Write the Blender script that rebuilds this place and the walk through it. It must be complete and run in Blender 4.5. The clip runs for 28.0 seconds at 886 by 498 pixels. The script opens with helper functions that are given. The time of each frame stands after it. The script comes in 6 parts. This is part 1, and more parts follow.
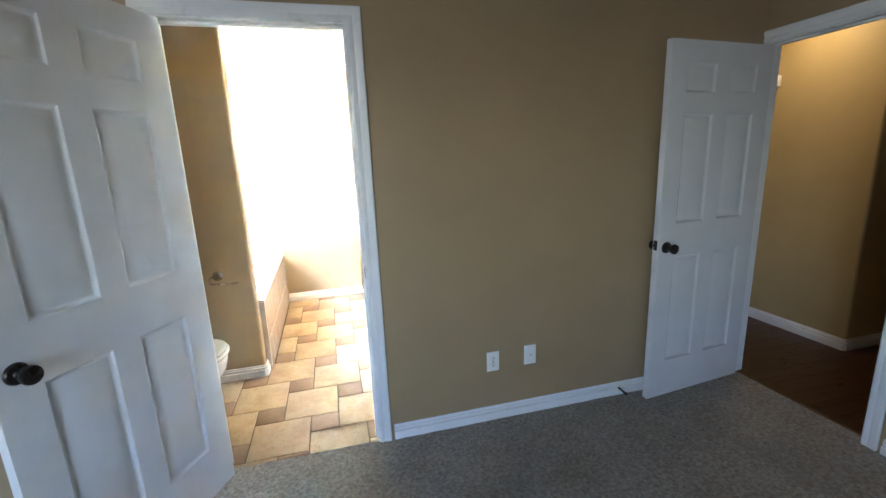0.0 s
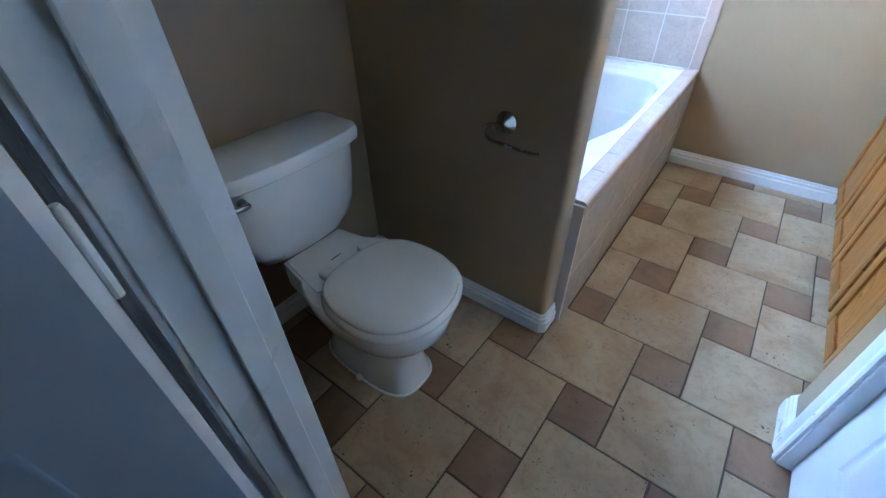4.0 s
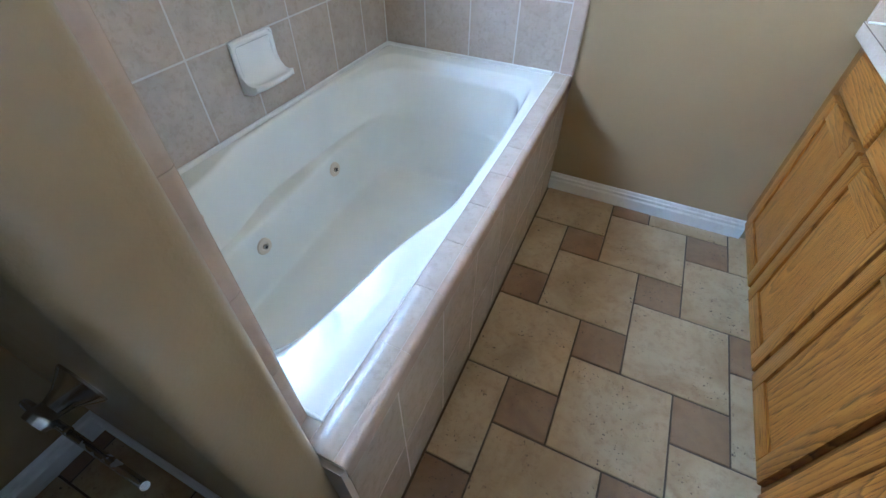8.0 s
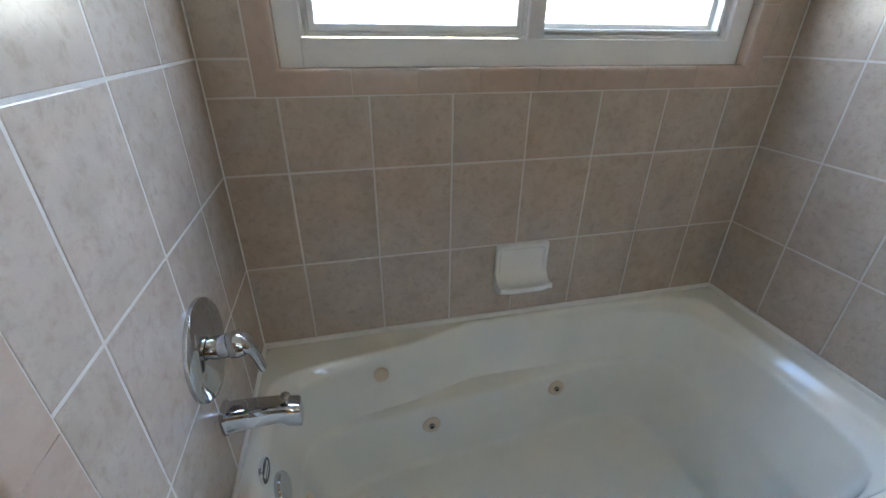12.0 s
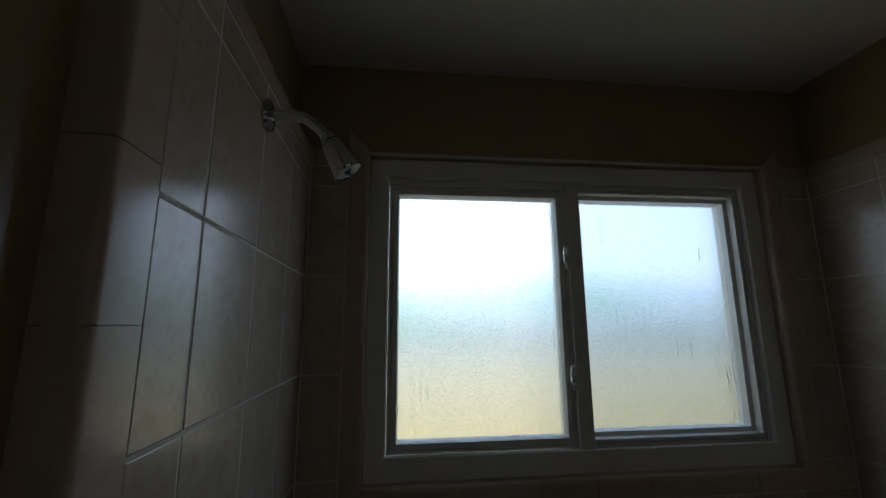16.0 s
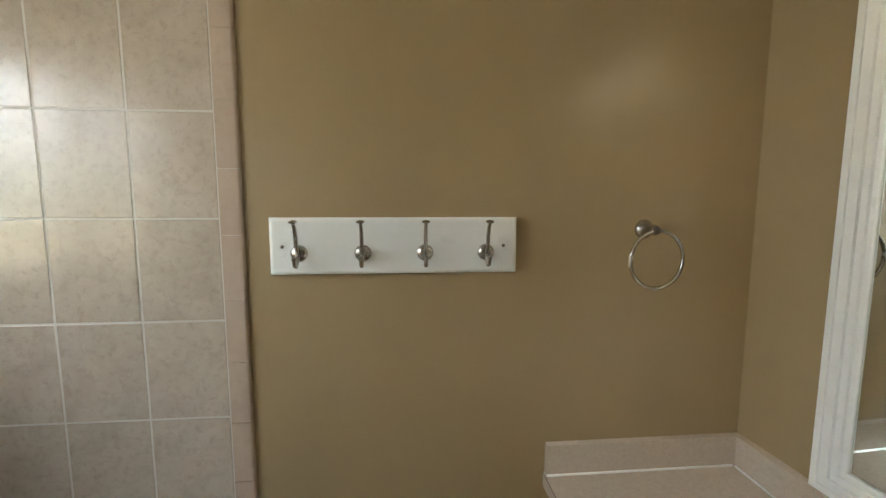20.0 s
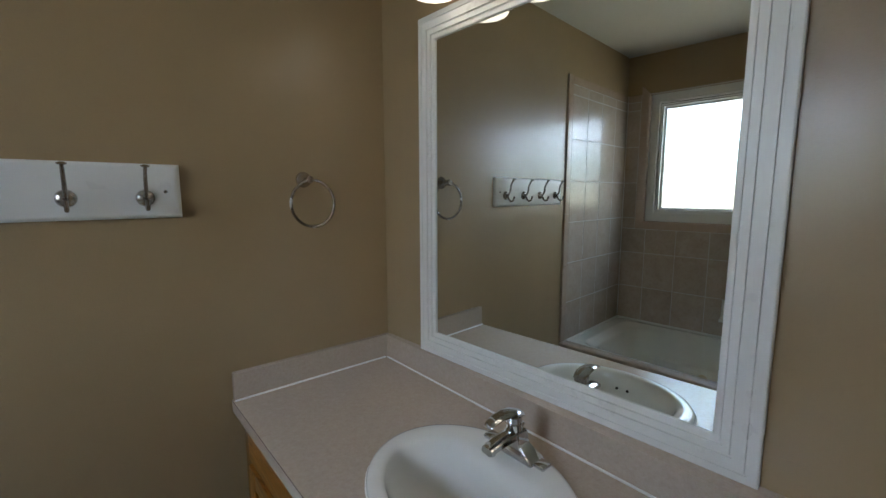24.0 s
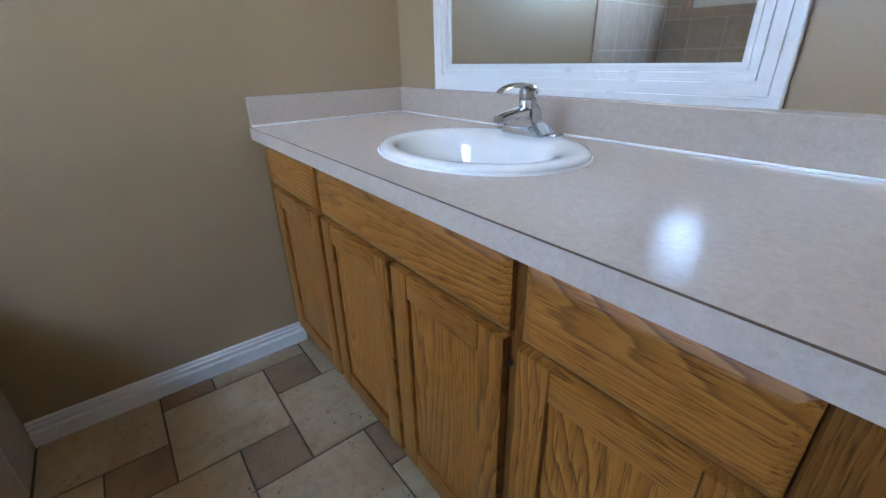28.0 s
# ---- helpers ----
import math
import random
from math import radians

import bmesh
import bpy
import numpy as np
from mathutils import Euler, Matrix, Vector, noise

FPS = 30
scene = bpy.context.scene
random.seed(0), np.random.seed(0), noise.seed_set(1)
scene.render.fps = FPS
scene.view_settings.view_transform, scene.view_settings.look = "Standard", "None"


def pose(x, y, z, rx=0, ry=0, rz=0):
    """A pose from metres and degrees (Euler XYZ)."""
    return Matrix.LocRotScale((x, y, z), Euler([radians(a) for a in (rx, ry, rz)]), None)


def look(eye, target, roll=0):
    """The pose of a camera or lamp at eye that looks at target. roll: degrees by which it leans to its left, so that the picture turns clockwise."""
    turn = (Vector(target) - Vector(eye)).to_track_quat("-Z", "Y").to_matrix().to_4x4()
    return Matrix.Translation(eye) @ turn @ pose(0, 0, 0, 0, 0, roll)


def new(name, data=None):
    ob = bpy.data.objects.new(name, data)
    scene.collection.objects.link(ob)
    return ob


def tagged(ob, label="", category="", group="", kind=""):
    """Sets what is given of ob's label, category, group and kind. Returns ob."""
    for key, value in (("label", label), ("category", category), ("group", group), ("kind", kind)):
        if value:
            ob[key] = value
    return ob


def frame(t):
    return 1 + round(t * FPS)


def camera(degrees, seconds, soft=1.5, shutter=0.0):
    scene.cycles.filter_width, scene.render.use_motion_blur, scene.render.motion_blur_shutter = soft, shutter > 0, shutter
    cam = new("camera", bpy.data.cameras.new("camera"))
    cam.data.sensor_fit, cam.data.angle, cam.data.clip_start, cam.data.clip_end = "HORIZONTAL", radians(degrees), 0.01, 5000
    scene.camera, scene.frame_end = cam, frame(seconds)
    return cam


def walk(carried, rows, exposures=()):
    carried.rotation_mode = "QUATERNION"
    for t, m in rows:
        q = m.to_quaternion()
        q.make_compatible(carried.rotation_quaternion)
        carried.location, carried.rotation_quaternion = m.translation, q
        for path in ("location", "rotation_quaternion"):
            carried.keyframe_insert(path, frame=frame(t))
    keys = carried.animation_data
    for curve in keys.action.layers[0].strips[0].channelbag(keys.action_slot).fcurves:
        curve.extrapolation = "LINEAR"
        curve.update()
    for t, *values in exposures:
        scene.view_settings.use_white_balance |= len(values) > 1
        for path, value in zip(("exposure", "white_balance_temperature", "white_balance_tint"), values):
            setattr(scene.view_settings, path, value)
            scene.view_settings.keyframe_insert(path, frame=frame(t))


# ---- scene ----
cam = camera(93.3, 28.0)
PATH = [
    (0, (0.601, -4.734, 1.505), (1.079, -2.841, 1.074), -2.3),
    (0.5, (0.487, -4.341, 1.477), (0.826, -2.41, 1.082), -1.8),
    (1, (0.525, -3.925, 1.472), (0.847, -2.001, 1.03), -1.5),
    (1.5, (0.538, -3.545, 1.467), (0.607, -1.618, 0.936), -1.2),
    (2, (0.491, -3.234, 1.427), (0.306, -1.342, 0.805), -1.4),
    (2.5, (0.479, -3.003, 1.382), (0.011, -1.222, 0.602), -0.7),
    (3, (0.464, -2.857, 1.333), (-0.368, -1.31, 0.377), 0.1),
    (3.5, (0.425, -2.79, 1.301), (-0.569, -1.483, 0.159), 0.1),
    (5.5, (0.187, -2.457, 1.173), (-0.527, -1.269, -0.269), 1.8),
    (6, (0.241, -2.289, 1.207), (-0.336, -1.019, -0.226), 1.2),
    (6.5, (0.282, -2.184, 1.22), (-0.24, -0.848, -0.174), 0.3),
    (7, (0.27, -2.02, 1.216), (-0.243, -0.68, -0.178), 0.4),
    (7.5, (0.269, -1.869, 1.232), (-0.283, -0.549, -0.164), 0.5),
    (8, (0.265, -1.739, 1.233), (-0.342, -0.462, -0.182), 0.4),
    (8.5, (0.252, -1.609, 1.232), (-0.53, -0.452, -0.199), 0.8),
    (9, (0.227, -1.532, 1.216), (-0.667, -0.499, -0.245), 0.6),
    (9.5, (0.167, -1.469, 1.206), (-0.751, -0.487, -0.275), 1.1),
    (10, (0.136, -1.442, 1.204), (-0.781, -0.541, -0.328), 1.5),
    (10.5, (0.139, -1.358, 1.206), (-0.933, -0.58, -0.293), 1.5),
    (11, (0.133, -1.313, 1.239), (-1.151, -0.713, -0.172), 1.9),
    (11.5, (0.178, -1.291, 1.294), (-1.372, -0.86, 0.104), 0.4),
    (12, (0.204, -1.285, 1.368), (-1.517, -0.866, 0.44), 0.6),
    (12.5, (0.218, -1.296, 1.428), (-1.606, -0.879, 0.72), 0.4),
    (14.5, (0.289, -1.304, 1.588), (-1.659, -0.852, 1.584), -0.7),
    (15, (0.294, -1.31, 1.626), (-1.673, -0.976, 1.763), -0.6),
    (15.5, (0.305, -1.319, 1.66), (-1.663, -1.099, 1.941), -0.5),
    (16, (0.306, -1.321, 1.685), (-1.648, -1.104, 2.053), -0.4),
    (16.5, (0.264, -1.332, 1.687), (-1.643, -0.867, 2.071), -0.3),
    (17, (0.219, -1.331, 1.677), (-1.561, -0.49, 2.032), -0.3),
    (17.5, (0.221, -1.291, 1.636), (-1.335, -0.07, 1.931), -0.5),
    (18, (0.254, -1.257, 1.616), (-0.92, 0.354, 1.78), -0.7),
    (18.5, (0.283, -1.255, 1.624), (-0.448, 0.606, 1.605), -0.7),
    (19, (0.311, -1.192, 1.646), (-0.024, 0.774, 1.494), -0.7),
    (19.5, (0.376, -1.101, 1.634), (0.254, 0.884, 1.423), -0.3),
    (20, (0.414, -1.086, 1.607), (0.59, 0.894, 1.386), 0.1),
    (20.5, (0.432, -1.136, 1.588), (1.07, 0.744, 1.345), 0.7),
    (21, (0.456, -1.201, 1.592), (1.437, 0.527, 1.372), 0.8),
    (21.5, (0.449, -1.262, 1.587), (1.714, 0.282, 1.456), 0.5),
    (23.5, (0.503, -1.372, 1.555), (1.982, -0.033, 1.421), 0.3),
    (24, (0.493, -1.382, 1.489), (1.783, 0.125, 1.227), -0.1),
    (24.5, (0.481, -1.404, 1.404), (1.549, 0.238, 1.0), -0.4),
    (25, (0.462, -1.445, 1.308), (1.368, 0.247, 0.746), -0.5),
    (25.5, (0.439, -1.463, 1.222), (1.208, 0.241, 0.513), -1.0),
    (26, (0.435, -1.449, 1.129), (1.216, 0.217, 0.347), -0.9),
    (26.5, (0.436, -1.431, 1.059), (1.278, 0.172, 0.211), -1.2),
    (27, (0.436, -1.438, 1.032), (1.363, 0.1, 0.151), -1.2),
    (27.5, (0.441, -1.453, 1.022), (1.45, 0.037, 0.149), -1.4),
    (28, (0.447, -1.474, 1.034), (1.546, -0.026, 0.202), -1.3),
]
EXPOSURES = [(0, 5.94, 5600, 14), (1, 4.76, 5050, 11), (2, 3.76, 4600, 10), (3, 3.23, 4250, 14), (5.5, 3.98, 4700, 14), (6, 3.73, 4880, 14), (7, 3.53, 4950, 13), (8, 2.88, 4780, 12), (9, 2.16, 5180, 13), (11, 1.9, 5680, 13), (12, 1.98, 5380, 14), (12.5, 1.78, 5480, 12), (14.5, -0.84, 5900, 10), (15, -1.34, 5700, 12), (16, -1.84, 5650, 10), (17, -1.89, 5750, 10), (18, -2.29, 5150, 10), (18.4, -1.49, 5800, 10), (18.8, -0.07, 6500, 10), (19.2, 0.93, 6650, 10), (20, 1.43, 6750, 10), (21.5, 1.4, 6250, 10), (23.5, 0.95, 6100, 12), (24, 0.78, 5700, 13), (25, 1.3, 5620, 16), (26, 1.73, 5420, 20), (28, 2.03, 4920, 16)]
walk(cam, [(t, look(eye, target, roll)) for t, eye, target, roll in PATH], EXPOSURES)

# ---- world and lights ----
BACKDROP = 6.75   # brightness of the sky beyond the frosted window
world = bpy.data.worlds.new("daylight")
scene.world = world
world.use_nodes = True
sky = world.node_tree.nodes.new("ShaderNodeTexSky")
sky.sky_type, sky.sun_disc = "NISHITA", False
sky.sun_elevation, sky.sun_rotation = radians(48), radians(100)
bg = world.node_tree.nodes["Background"]
bg.inputs["Strength"].default_value = 0.05
world.node_tree.links.new(sky.outputs[0], bg.inputs["Color"])


def area_lamp(name, eye, target, sx, sy, watts, colour):
    data = bpy.data.lights.new(name, "AREA")
    data.shape, data.size, data.size_y, data.energy, data.color = "RECTANGLE", sx, sy, watts, colour
    ob = new(name, data)
    ob.matrix_world = look(eye, target)
    return ob


SUN = bpy.data.lights.new("sun", "SUN")
SUN.energy, SUN.angle, SUN.color = 2.0, radians(0.5), (1.0, 0.95, 0.86)
new("sun", SUN).matrix_world = look((6, 3, 9), (0, 0, 0))
# daylight through the bedroom's own window, behind the walker
area_lamp("bedroom_window_light", (-1.42, -6.93, 1.45), (0.6, -2.6, 1.0), 1.4, 1.2, 0.60, (0.78, 0.91, 1.0))
# the hall's ceiling lamp
area_lamp("hall_ceiling_light", (3.75, -2.35, 2.42), (3.75, -2.35, 0), 0.4, 0.4, 0.13, (1.0, 0.72, 0.36))

# ---- mesh helpers ----
V = Vector


def thing(name, loc=(0, 0, 0), label="", category="", group="", kind=""):
    """An empty at the base of a thing; its parts are built in world places."""
    ob = new(name)
    ob.empty_display_size = 0.05
    ob.location = loc
    return tagged(ob, label, category, group, kind)


def mesh_object(name, bm, material, smooth=None):
    me = bpy.data.meshes.new(name)
    bmesh.ops.recalc_face_normals(bm, faces=bm.faces[:])
    bm.to_mesh(me)
    bm.free()
    if material:
        me.materials.append(material)
    if smooth is not None:
        for p in me.polygons:
            p.use_smooth = True
        me.set_sharp_from_angle(angle=radians(smooth))
    return new(name, me)


def part(name, bm, material, parent=None, label="", smooth=35):
    ob = mesh_object(name, bm, material, smooth)
    if parent is not None:
        ob.parent = parent
        if parent.type == "EMPTY":
            ob.matrix_parent_inverse = Matrix.Translation(-parent.location)
    return tagged(ob, label)


def structure(name, bm, material, label, category, smooth=35):
    return tagged(part(name, bm, material, None, "", smooth), label, category, kind="structure")


def box(bm, lo, hi, bevel=0.0, seg=1):
    """A block between two corners, its edges rounded by bevel."""
    lo, hi = V(lo), V(hi)
    m = Matrix.LocRotScale((lo + hi) / 2, None, hi - lo)
    vs = bmesh.ops.create_cube(bm, size=1.0, matrix=m)["verts"]
    if bevel > 0:
        es = list({e for v in vs for e in v.link_edges})
        bmesh.ops.bevel(bm, geom=es, offset=bevel, segments=seg, profile=0.5, affect="EDGES")
    return bm


def block(lo, hi, bevel=0.0, seg=1):
    return box(bmesh.new(), lo, hi, bevel, seg)


def loft(bm, rings, cap_a=True, cap_b=True, closed=True):
    """Skin between rings of equally many points."""
    made = [[bm.verts.new(p) for p in r] for r in rings]
    n = len(made[0])
    for a, b in zip(made, made[1:]):
        for i in range(n if closed else n - 1):
            j = (i + 1) % n
            bm.faces.new((a[i], a[j], b[j], b[i]))
    if cap_a:
        bm.faces.new(made[0][::-1])
    if cap_b:
        bm.faces.new(made[-1])
    return bm


def basis(axis):
    z = V(axis).normalized()
    x = z.orthogonal().normalized()
    return x, z.cross(x), z


def lathe(bm, profile, centre, axis=(0, 0, 1), seg=24, cap_a=True, cap_b=True, squash=1.0):
    """A turned body: profile of (radius, distance along the axis)."""
    x, y, z = basis(axis)
    c = V(centre)
    rings = [[c + z * h + (x * math.cos(a) + y * math.sin(a) * squash) * max(r, 1e-4)
              for a in (2 * math.pi * i / seg for i in range(seg))] for r, h in profile]
    return loft(bm, rings, cap_a, cap_b)


def tube(bm, pts, radius, seg=10, caps=True):
    """A round bar along points; radius one number or one for each point."""
    pts = [V(p) for p in pts]
    rad = radius if isinstance(radius, (list, tuple)) else [radius] * len(pts)
    d = (pts[1] - pts[0]).normalized()
    up = d.orthogonal().normalized()
    rings = []
    for i, p in enumerate(pts):
        a, b = pts[max(i - 1, 0)], pts[min(i + 1, len(pts) - 1)]
        d = (b - a).normalized()
        up = (up - d * up.dot(d)).normalized()
        side = d.cross(up)
        rings.append([p + (up * math.cos(t) + side * math.sin(t)) * rad[i]
                      for t in (2 * math.pi * k / seg for k in range(seg))])
    return loft(bm, rings, caps, caps)


def arc(centre, radius, a0, a1, n, ux, uy):
    c, ux, uy = V(centre), V(ux), V(uy)
    return [c + ux * radius * math.cos(radians(a0 + (a1 - a0) * i / n)) + uy * radius * math.sin(radians(a0 + (a1 - a0) * i / n))
            for i in range(n + 1)]


def trim(bm, profile, path, normal, closed=False):
    """A moulding swept along a flat path with mitred corners. profile: (offset to the path's left in its plane, height along normal)."""
    n = V(normal).normalized()
    pts = [V(p) for p in path]
    count = len(pts)
    rings = []
    for i, p in enumerate(pts):
        seg = []
        if closed or i > 0:
            seg.append((p - pts[i - 1]).normalized())
        if closed or i < count - 1:
            seg.append((pts[(i + 1) % count] - p).normalized())
        ls = [n.cross(s) for s in seg]
        m = ls[0] if len(ls) == 1 else (ls[0] + ls[1]) / (1 + ls[0].dot(ls[1]))
        rings.append([p + m * u + n * w for u, w in profile])
    if closed:
        rings.append(rings[0])
        loft(bm, rings, False, False)
        bmesh.ops.remove_doubles(bm, verts=bm.verts[:], dist=1e-6)
        return bm
    return loft(bm, rings, True, True)


def swing(ob, degrees, pivot):
    """Turns a thing about an upright line."""
    t = Matrix.Translation((*pivot, 0))
    ob.matrix_basis = t @ Matrix.Rotation(radians(degrees), 4, "Z") @ t.inverted() @ ob.matrix_basis
    return ob


def smoothstep(a, b, x):
    t = min(max((x - a) / (b - a), 0.0), 1.0)
    return t * t * (3 - 2 * t)


def ball(bm, centre, r, u=16, v=10, scale=(1, 1, 1)):
    m = Matrix.Translation(centre) @ Matrix.Diagonal((*scale, 1))
    bmesh.ops.create_uvsphere(bm, u_segments=u, v_segments=v, radius=r, matrix=m)
    return bm


# ---- materials ----
def node(nt, kind, **values):
    n = nt.nodes.new(kind)
    for key, value in values.items():
        n.inputs[key.replace("_", " ")].default_value = value
    return n


def shader(name, base=(0.5, 0.5, 0.5), rough=0.5, metal=0.0, coat=0.0):
    m = bpy.data.materials.new(name)
    m.use_nodes = True
    nt = m.node_tree
    b = nt.nodes["Principled BSDF"]
    b.inputs["Base Color"].default_value = (*base, 1)
    b.inputs["Roughness"].default_value = rough
    b.inputs["Metallic"].default_value = metal
    b.inputs["Coat Weight"].default_value = coat
    b.inputs["Coat Roughness"].default_value = 0.08
    return m, nt, b


def place(nt, scale=(1, 1, 1), shuffle=0.0, turn=(0, 0, 0)):
    """World position, stretched; shuffle moves each object's pattern by its own amount."""
    out = nt.nodes.new("ShaderNodeNewGeometry").outputs["Position"]
    if shuffle:
        info = nt.nodes.new("ShaderNodeObjectInfo")
        k = nt.nodes.new("ShaderNodeVectorMath")
        k.operation = "SCALE"
        k.inputs["Scale"].default_value = shuffle
        c = nt.nodes.new("ShaderNodeCombineXYZ")
        for i in range(3):
            nt.links.new(info.outputs["Random"], c.inputs[i])
        nt.links.new(c.outputs[0], k.inputs[0])
        a = nt.nodes.new("ShaderNodeVectorMath")
        a.operation = "ADD"
        nt.links.new(out, a.inputs[0])
        nt.links.new(k.outputs[0], a.inputs[1])
        out = a.outputs[0]
    mp = nt.nodes.new("ShaderNodeMapping")
    mp.inputs["Scale"].default_value = scale
    mp.inputs["Rotation"].default_value = turn
    nt.links.new(out, mp.inputs["Vector"])
    return mp.outputs[0]


def clouds(nt, vec, scale, detail=4.0, rough=0.55, warp=0.0):
    n = node(nt, "ShaderNodeTexNoise", Scale=scale, Detail=detail, Roughness=rough, Distortion=warp)
    nt.links.new(vec, n.inputs["Vector"])
    return n.outputs["Fac"]


def ramp(nt, fac, *stops):
    r = nt.nodes.new("ShaderNodeValToRGB")
    els = r.color_ramp.elements
    while len(els) < len(stops):
        els.new(0.5)
    for e, (p, c) in zip(els, stops):
        e.position = p
        e.color = (*c, 1) if len(c) == 3 else c
    nt.links.new(fac, r.inputs["Fac"])
    return r.outputs["Color"]


def blend(nt, fac, a, b, mode="MIX"):
    m = nt.nodes.new("ShaderNodeMix")
    m.data_type, m.blend_type = "RGBA", mode
    for socket, value in ((m.inputs[0], fac), (m.inputs[6], a), (m.inputs[7], b)):
        if isinstance(value, (int, float)):
            socket.default_value = value
        elif isinstance(value, tuple):
            socket.default_value = (*value, 1)
        else:
            nt.links.new(value, socket)
    return m.outputs[2]


def relief(nt, b, height, strength=0.3, distance=0.002):
    n = node(nt, "ShaderNodeBump", Strength=strength, Distance=distance)
    nt.links.new(height, n.inputs["Height"])
    nt.links.new(n.outputs[0], b.inputs["Normal"])


def varied(nt, b, vec, scale, lo, hi):
    """Roughness that wanders between two values."""
    f = clouds(nt, vec, scale, 5.0)
    r = nt.nodes.new("ShaderNodeMapRange")
    r.inputs["From Min"].default_value, r.inputs["From Max"].default_value = 0.3, 0.7
    r.inputs["To Min"].default_value, r.inputs["To Max"].default_value = lo, hi
    nt.links.new(f, r.inputs["Value"])
    nt.links.new(r.outputs[0], b.inputs["Roughness"])


def paint(name, base, lo=0.32, hi=0.45, peel=0.25, spread=0.06, sheen=0.0):
    """Rolled wall paint with a fine orange peel, faint scuffs and roller marks."""
    m, nt, b = shader(name, base, lo)
    p = place(nt)
    dark = tuple(c * (1 - spread) for c in base)
    light = tuple(min(c * (1 + spread), 0.95) for c in base)
    nt.links.new(ramp(nt, clouds(nt, p, 2.2, 6.0), (0.3, dark), (0.7, light)), b.inputs["Base Color"])
    b.inputs["Coat Weight"].default_value, b.inputs["Coat Roughness"].default_value = sheen, 0.21
    varied(nt, b, p, 9.0, lo, hi)
    relief(nt, b, clouds(nt, p, 170.0, 2.0), peel, 0.0015)
    return m


def plain(name, base, rough, metal=0.0, coat=0.0, grain=0.0, scale=60.0, spread=0.03):
    m, nt, b = shader(name, base, rough, metal, coat)
    p = place(nt)
    nt.links.new(ramp(nt, clouds(nt, p, 6.0, 5.0), (0.3, tuple(c * (1 - spread) for c in base)),
                      (0.7, tuple(min(1.0, c * (1 + spread)) for c in base))), b.inputs["Base Color"])
    varied(nt, b, p, 14.0, max(rough - 0.04, 0.01), rough + 0.05)
    if grain:
        relief(nt, b, clouds(nt, p, scale, 3.0), grain, 0.001)
    return m


def stone_tile(name, tones, fine, rough, pits=0.25, shuffle=7.0, cloud=5.0, holes=False):
    """Mottled glazed tile: drifting clouds, veins of a second tone, pits."""
    m, nt, b = shader(name, tones[0], rough)
    p = place(nt, shuffle=shuffle)
    base = ramp(nt, clouds(nt, p, cloud, 7.0, 0.62, 0.6), (0.28, tones[0]), (0.5, tones[1]), (0.75, tones[2]))
    specks = ramp(nt, clouds(nt, p, fine, 6.0, 0.7, 0.3), (0.50, (0, 0, 0)), (0.74, (0.7, 0.7, 0.7)))
    mixed = blend(nt, specks, base, tones[3])
    info = nt.nodes.new("ShaderNodeObjectInfo")
    tint = ramp(nt, info.outputs["Random"], (0.0, (0.955, 0.95, 0.945)), (1.0, (1.025, 1.02, 1.02)))
    if holes:
        pit = ramp(nt, clouds(nt, p, 105.0, 2.0, 0.5), (0.645, (0, 0, 0)), (0.69, (1, 1, 1)))
        patch = ramp(nt, clouds(nt, p, 9.0, 3.0), (0.50, (0, 0, 0)), (0.60, (1, 1, 1)))
        mixed = blend(nt, blend(nt, 1.0, pit, patch, "MULTIPLY"), mixed, (0.07, 0.045, 0.03))
    nt.links.new(blend(nt, 1.0, mixed, tint, "MULTIPLY"), b.inputs["Base Color"])
    varied(nt, b, p, 30.0, rough - 0.03, rough + 0.04)
    relief(nt, b, clouds(nt, p, fine * 1.7, 5.0 if holes else 1.5, 0.6), pits, 0.0018 if holes else 0.0006)
    return m


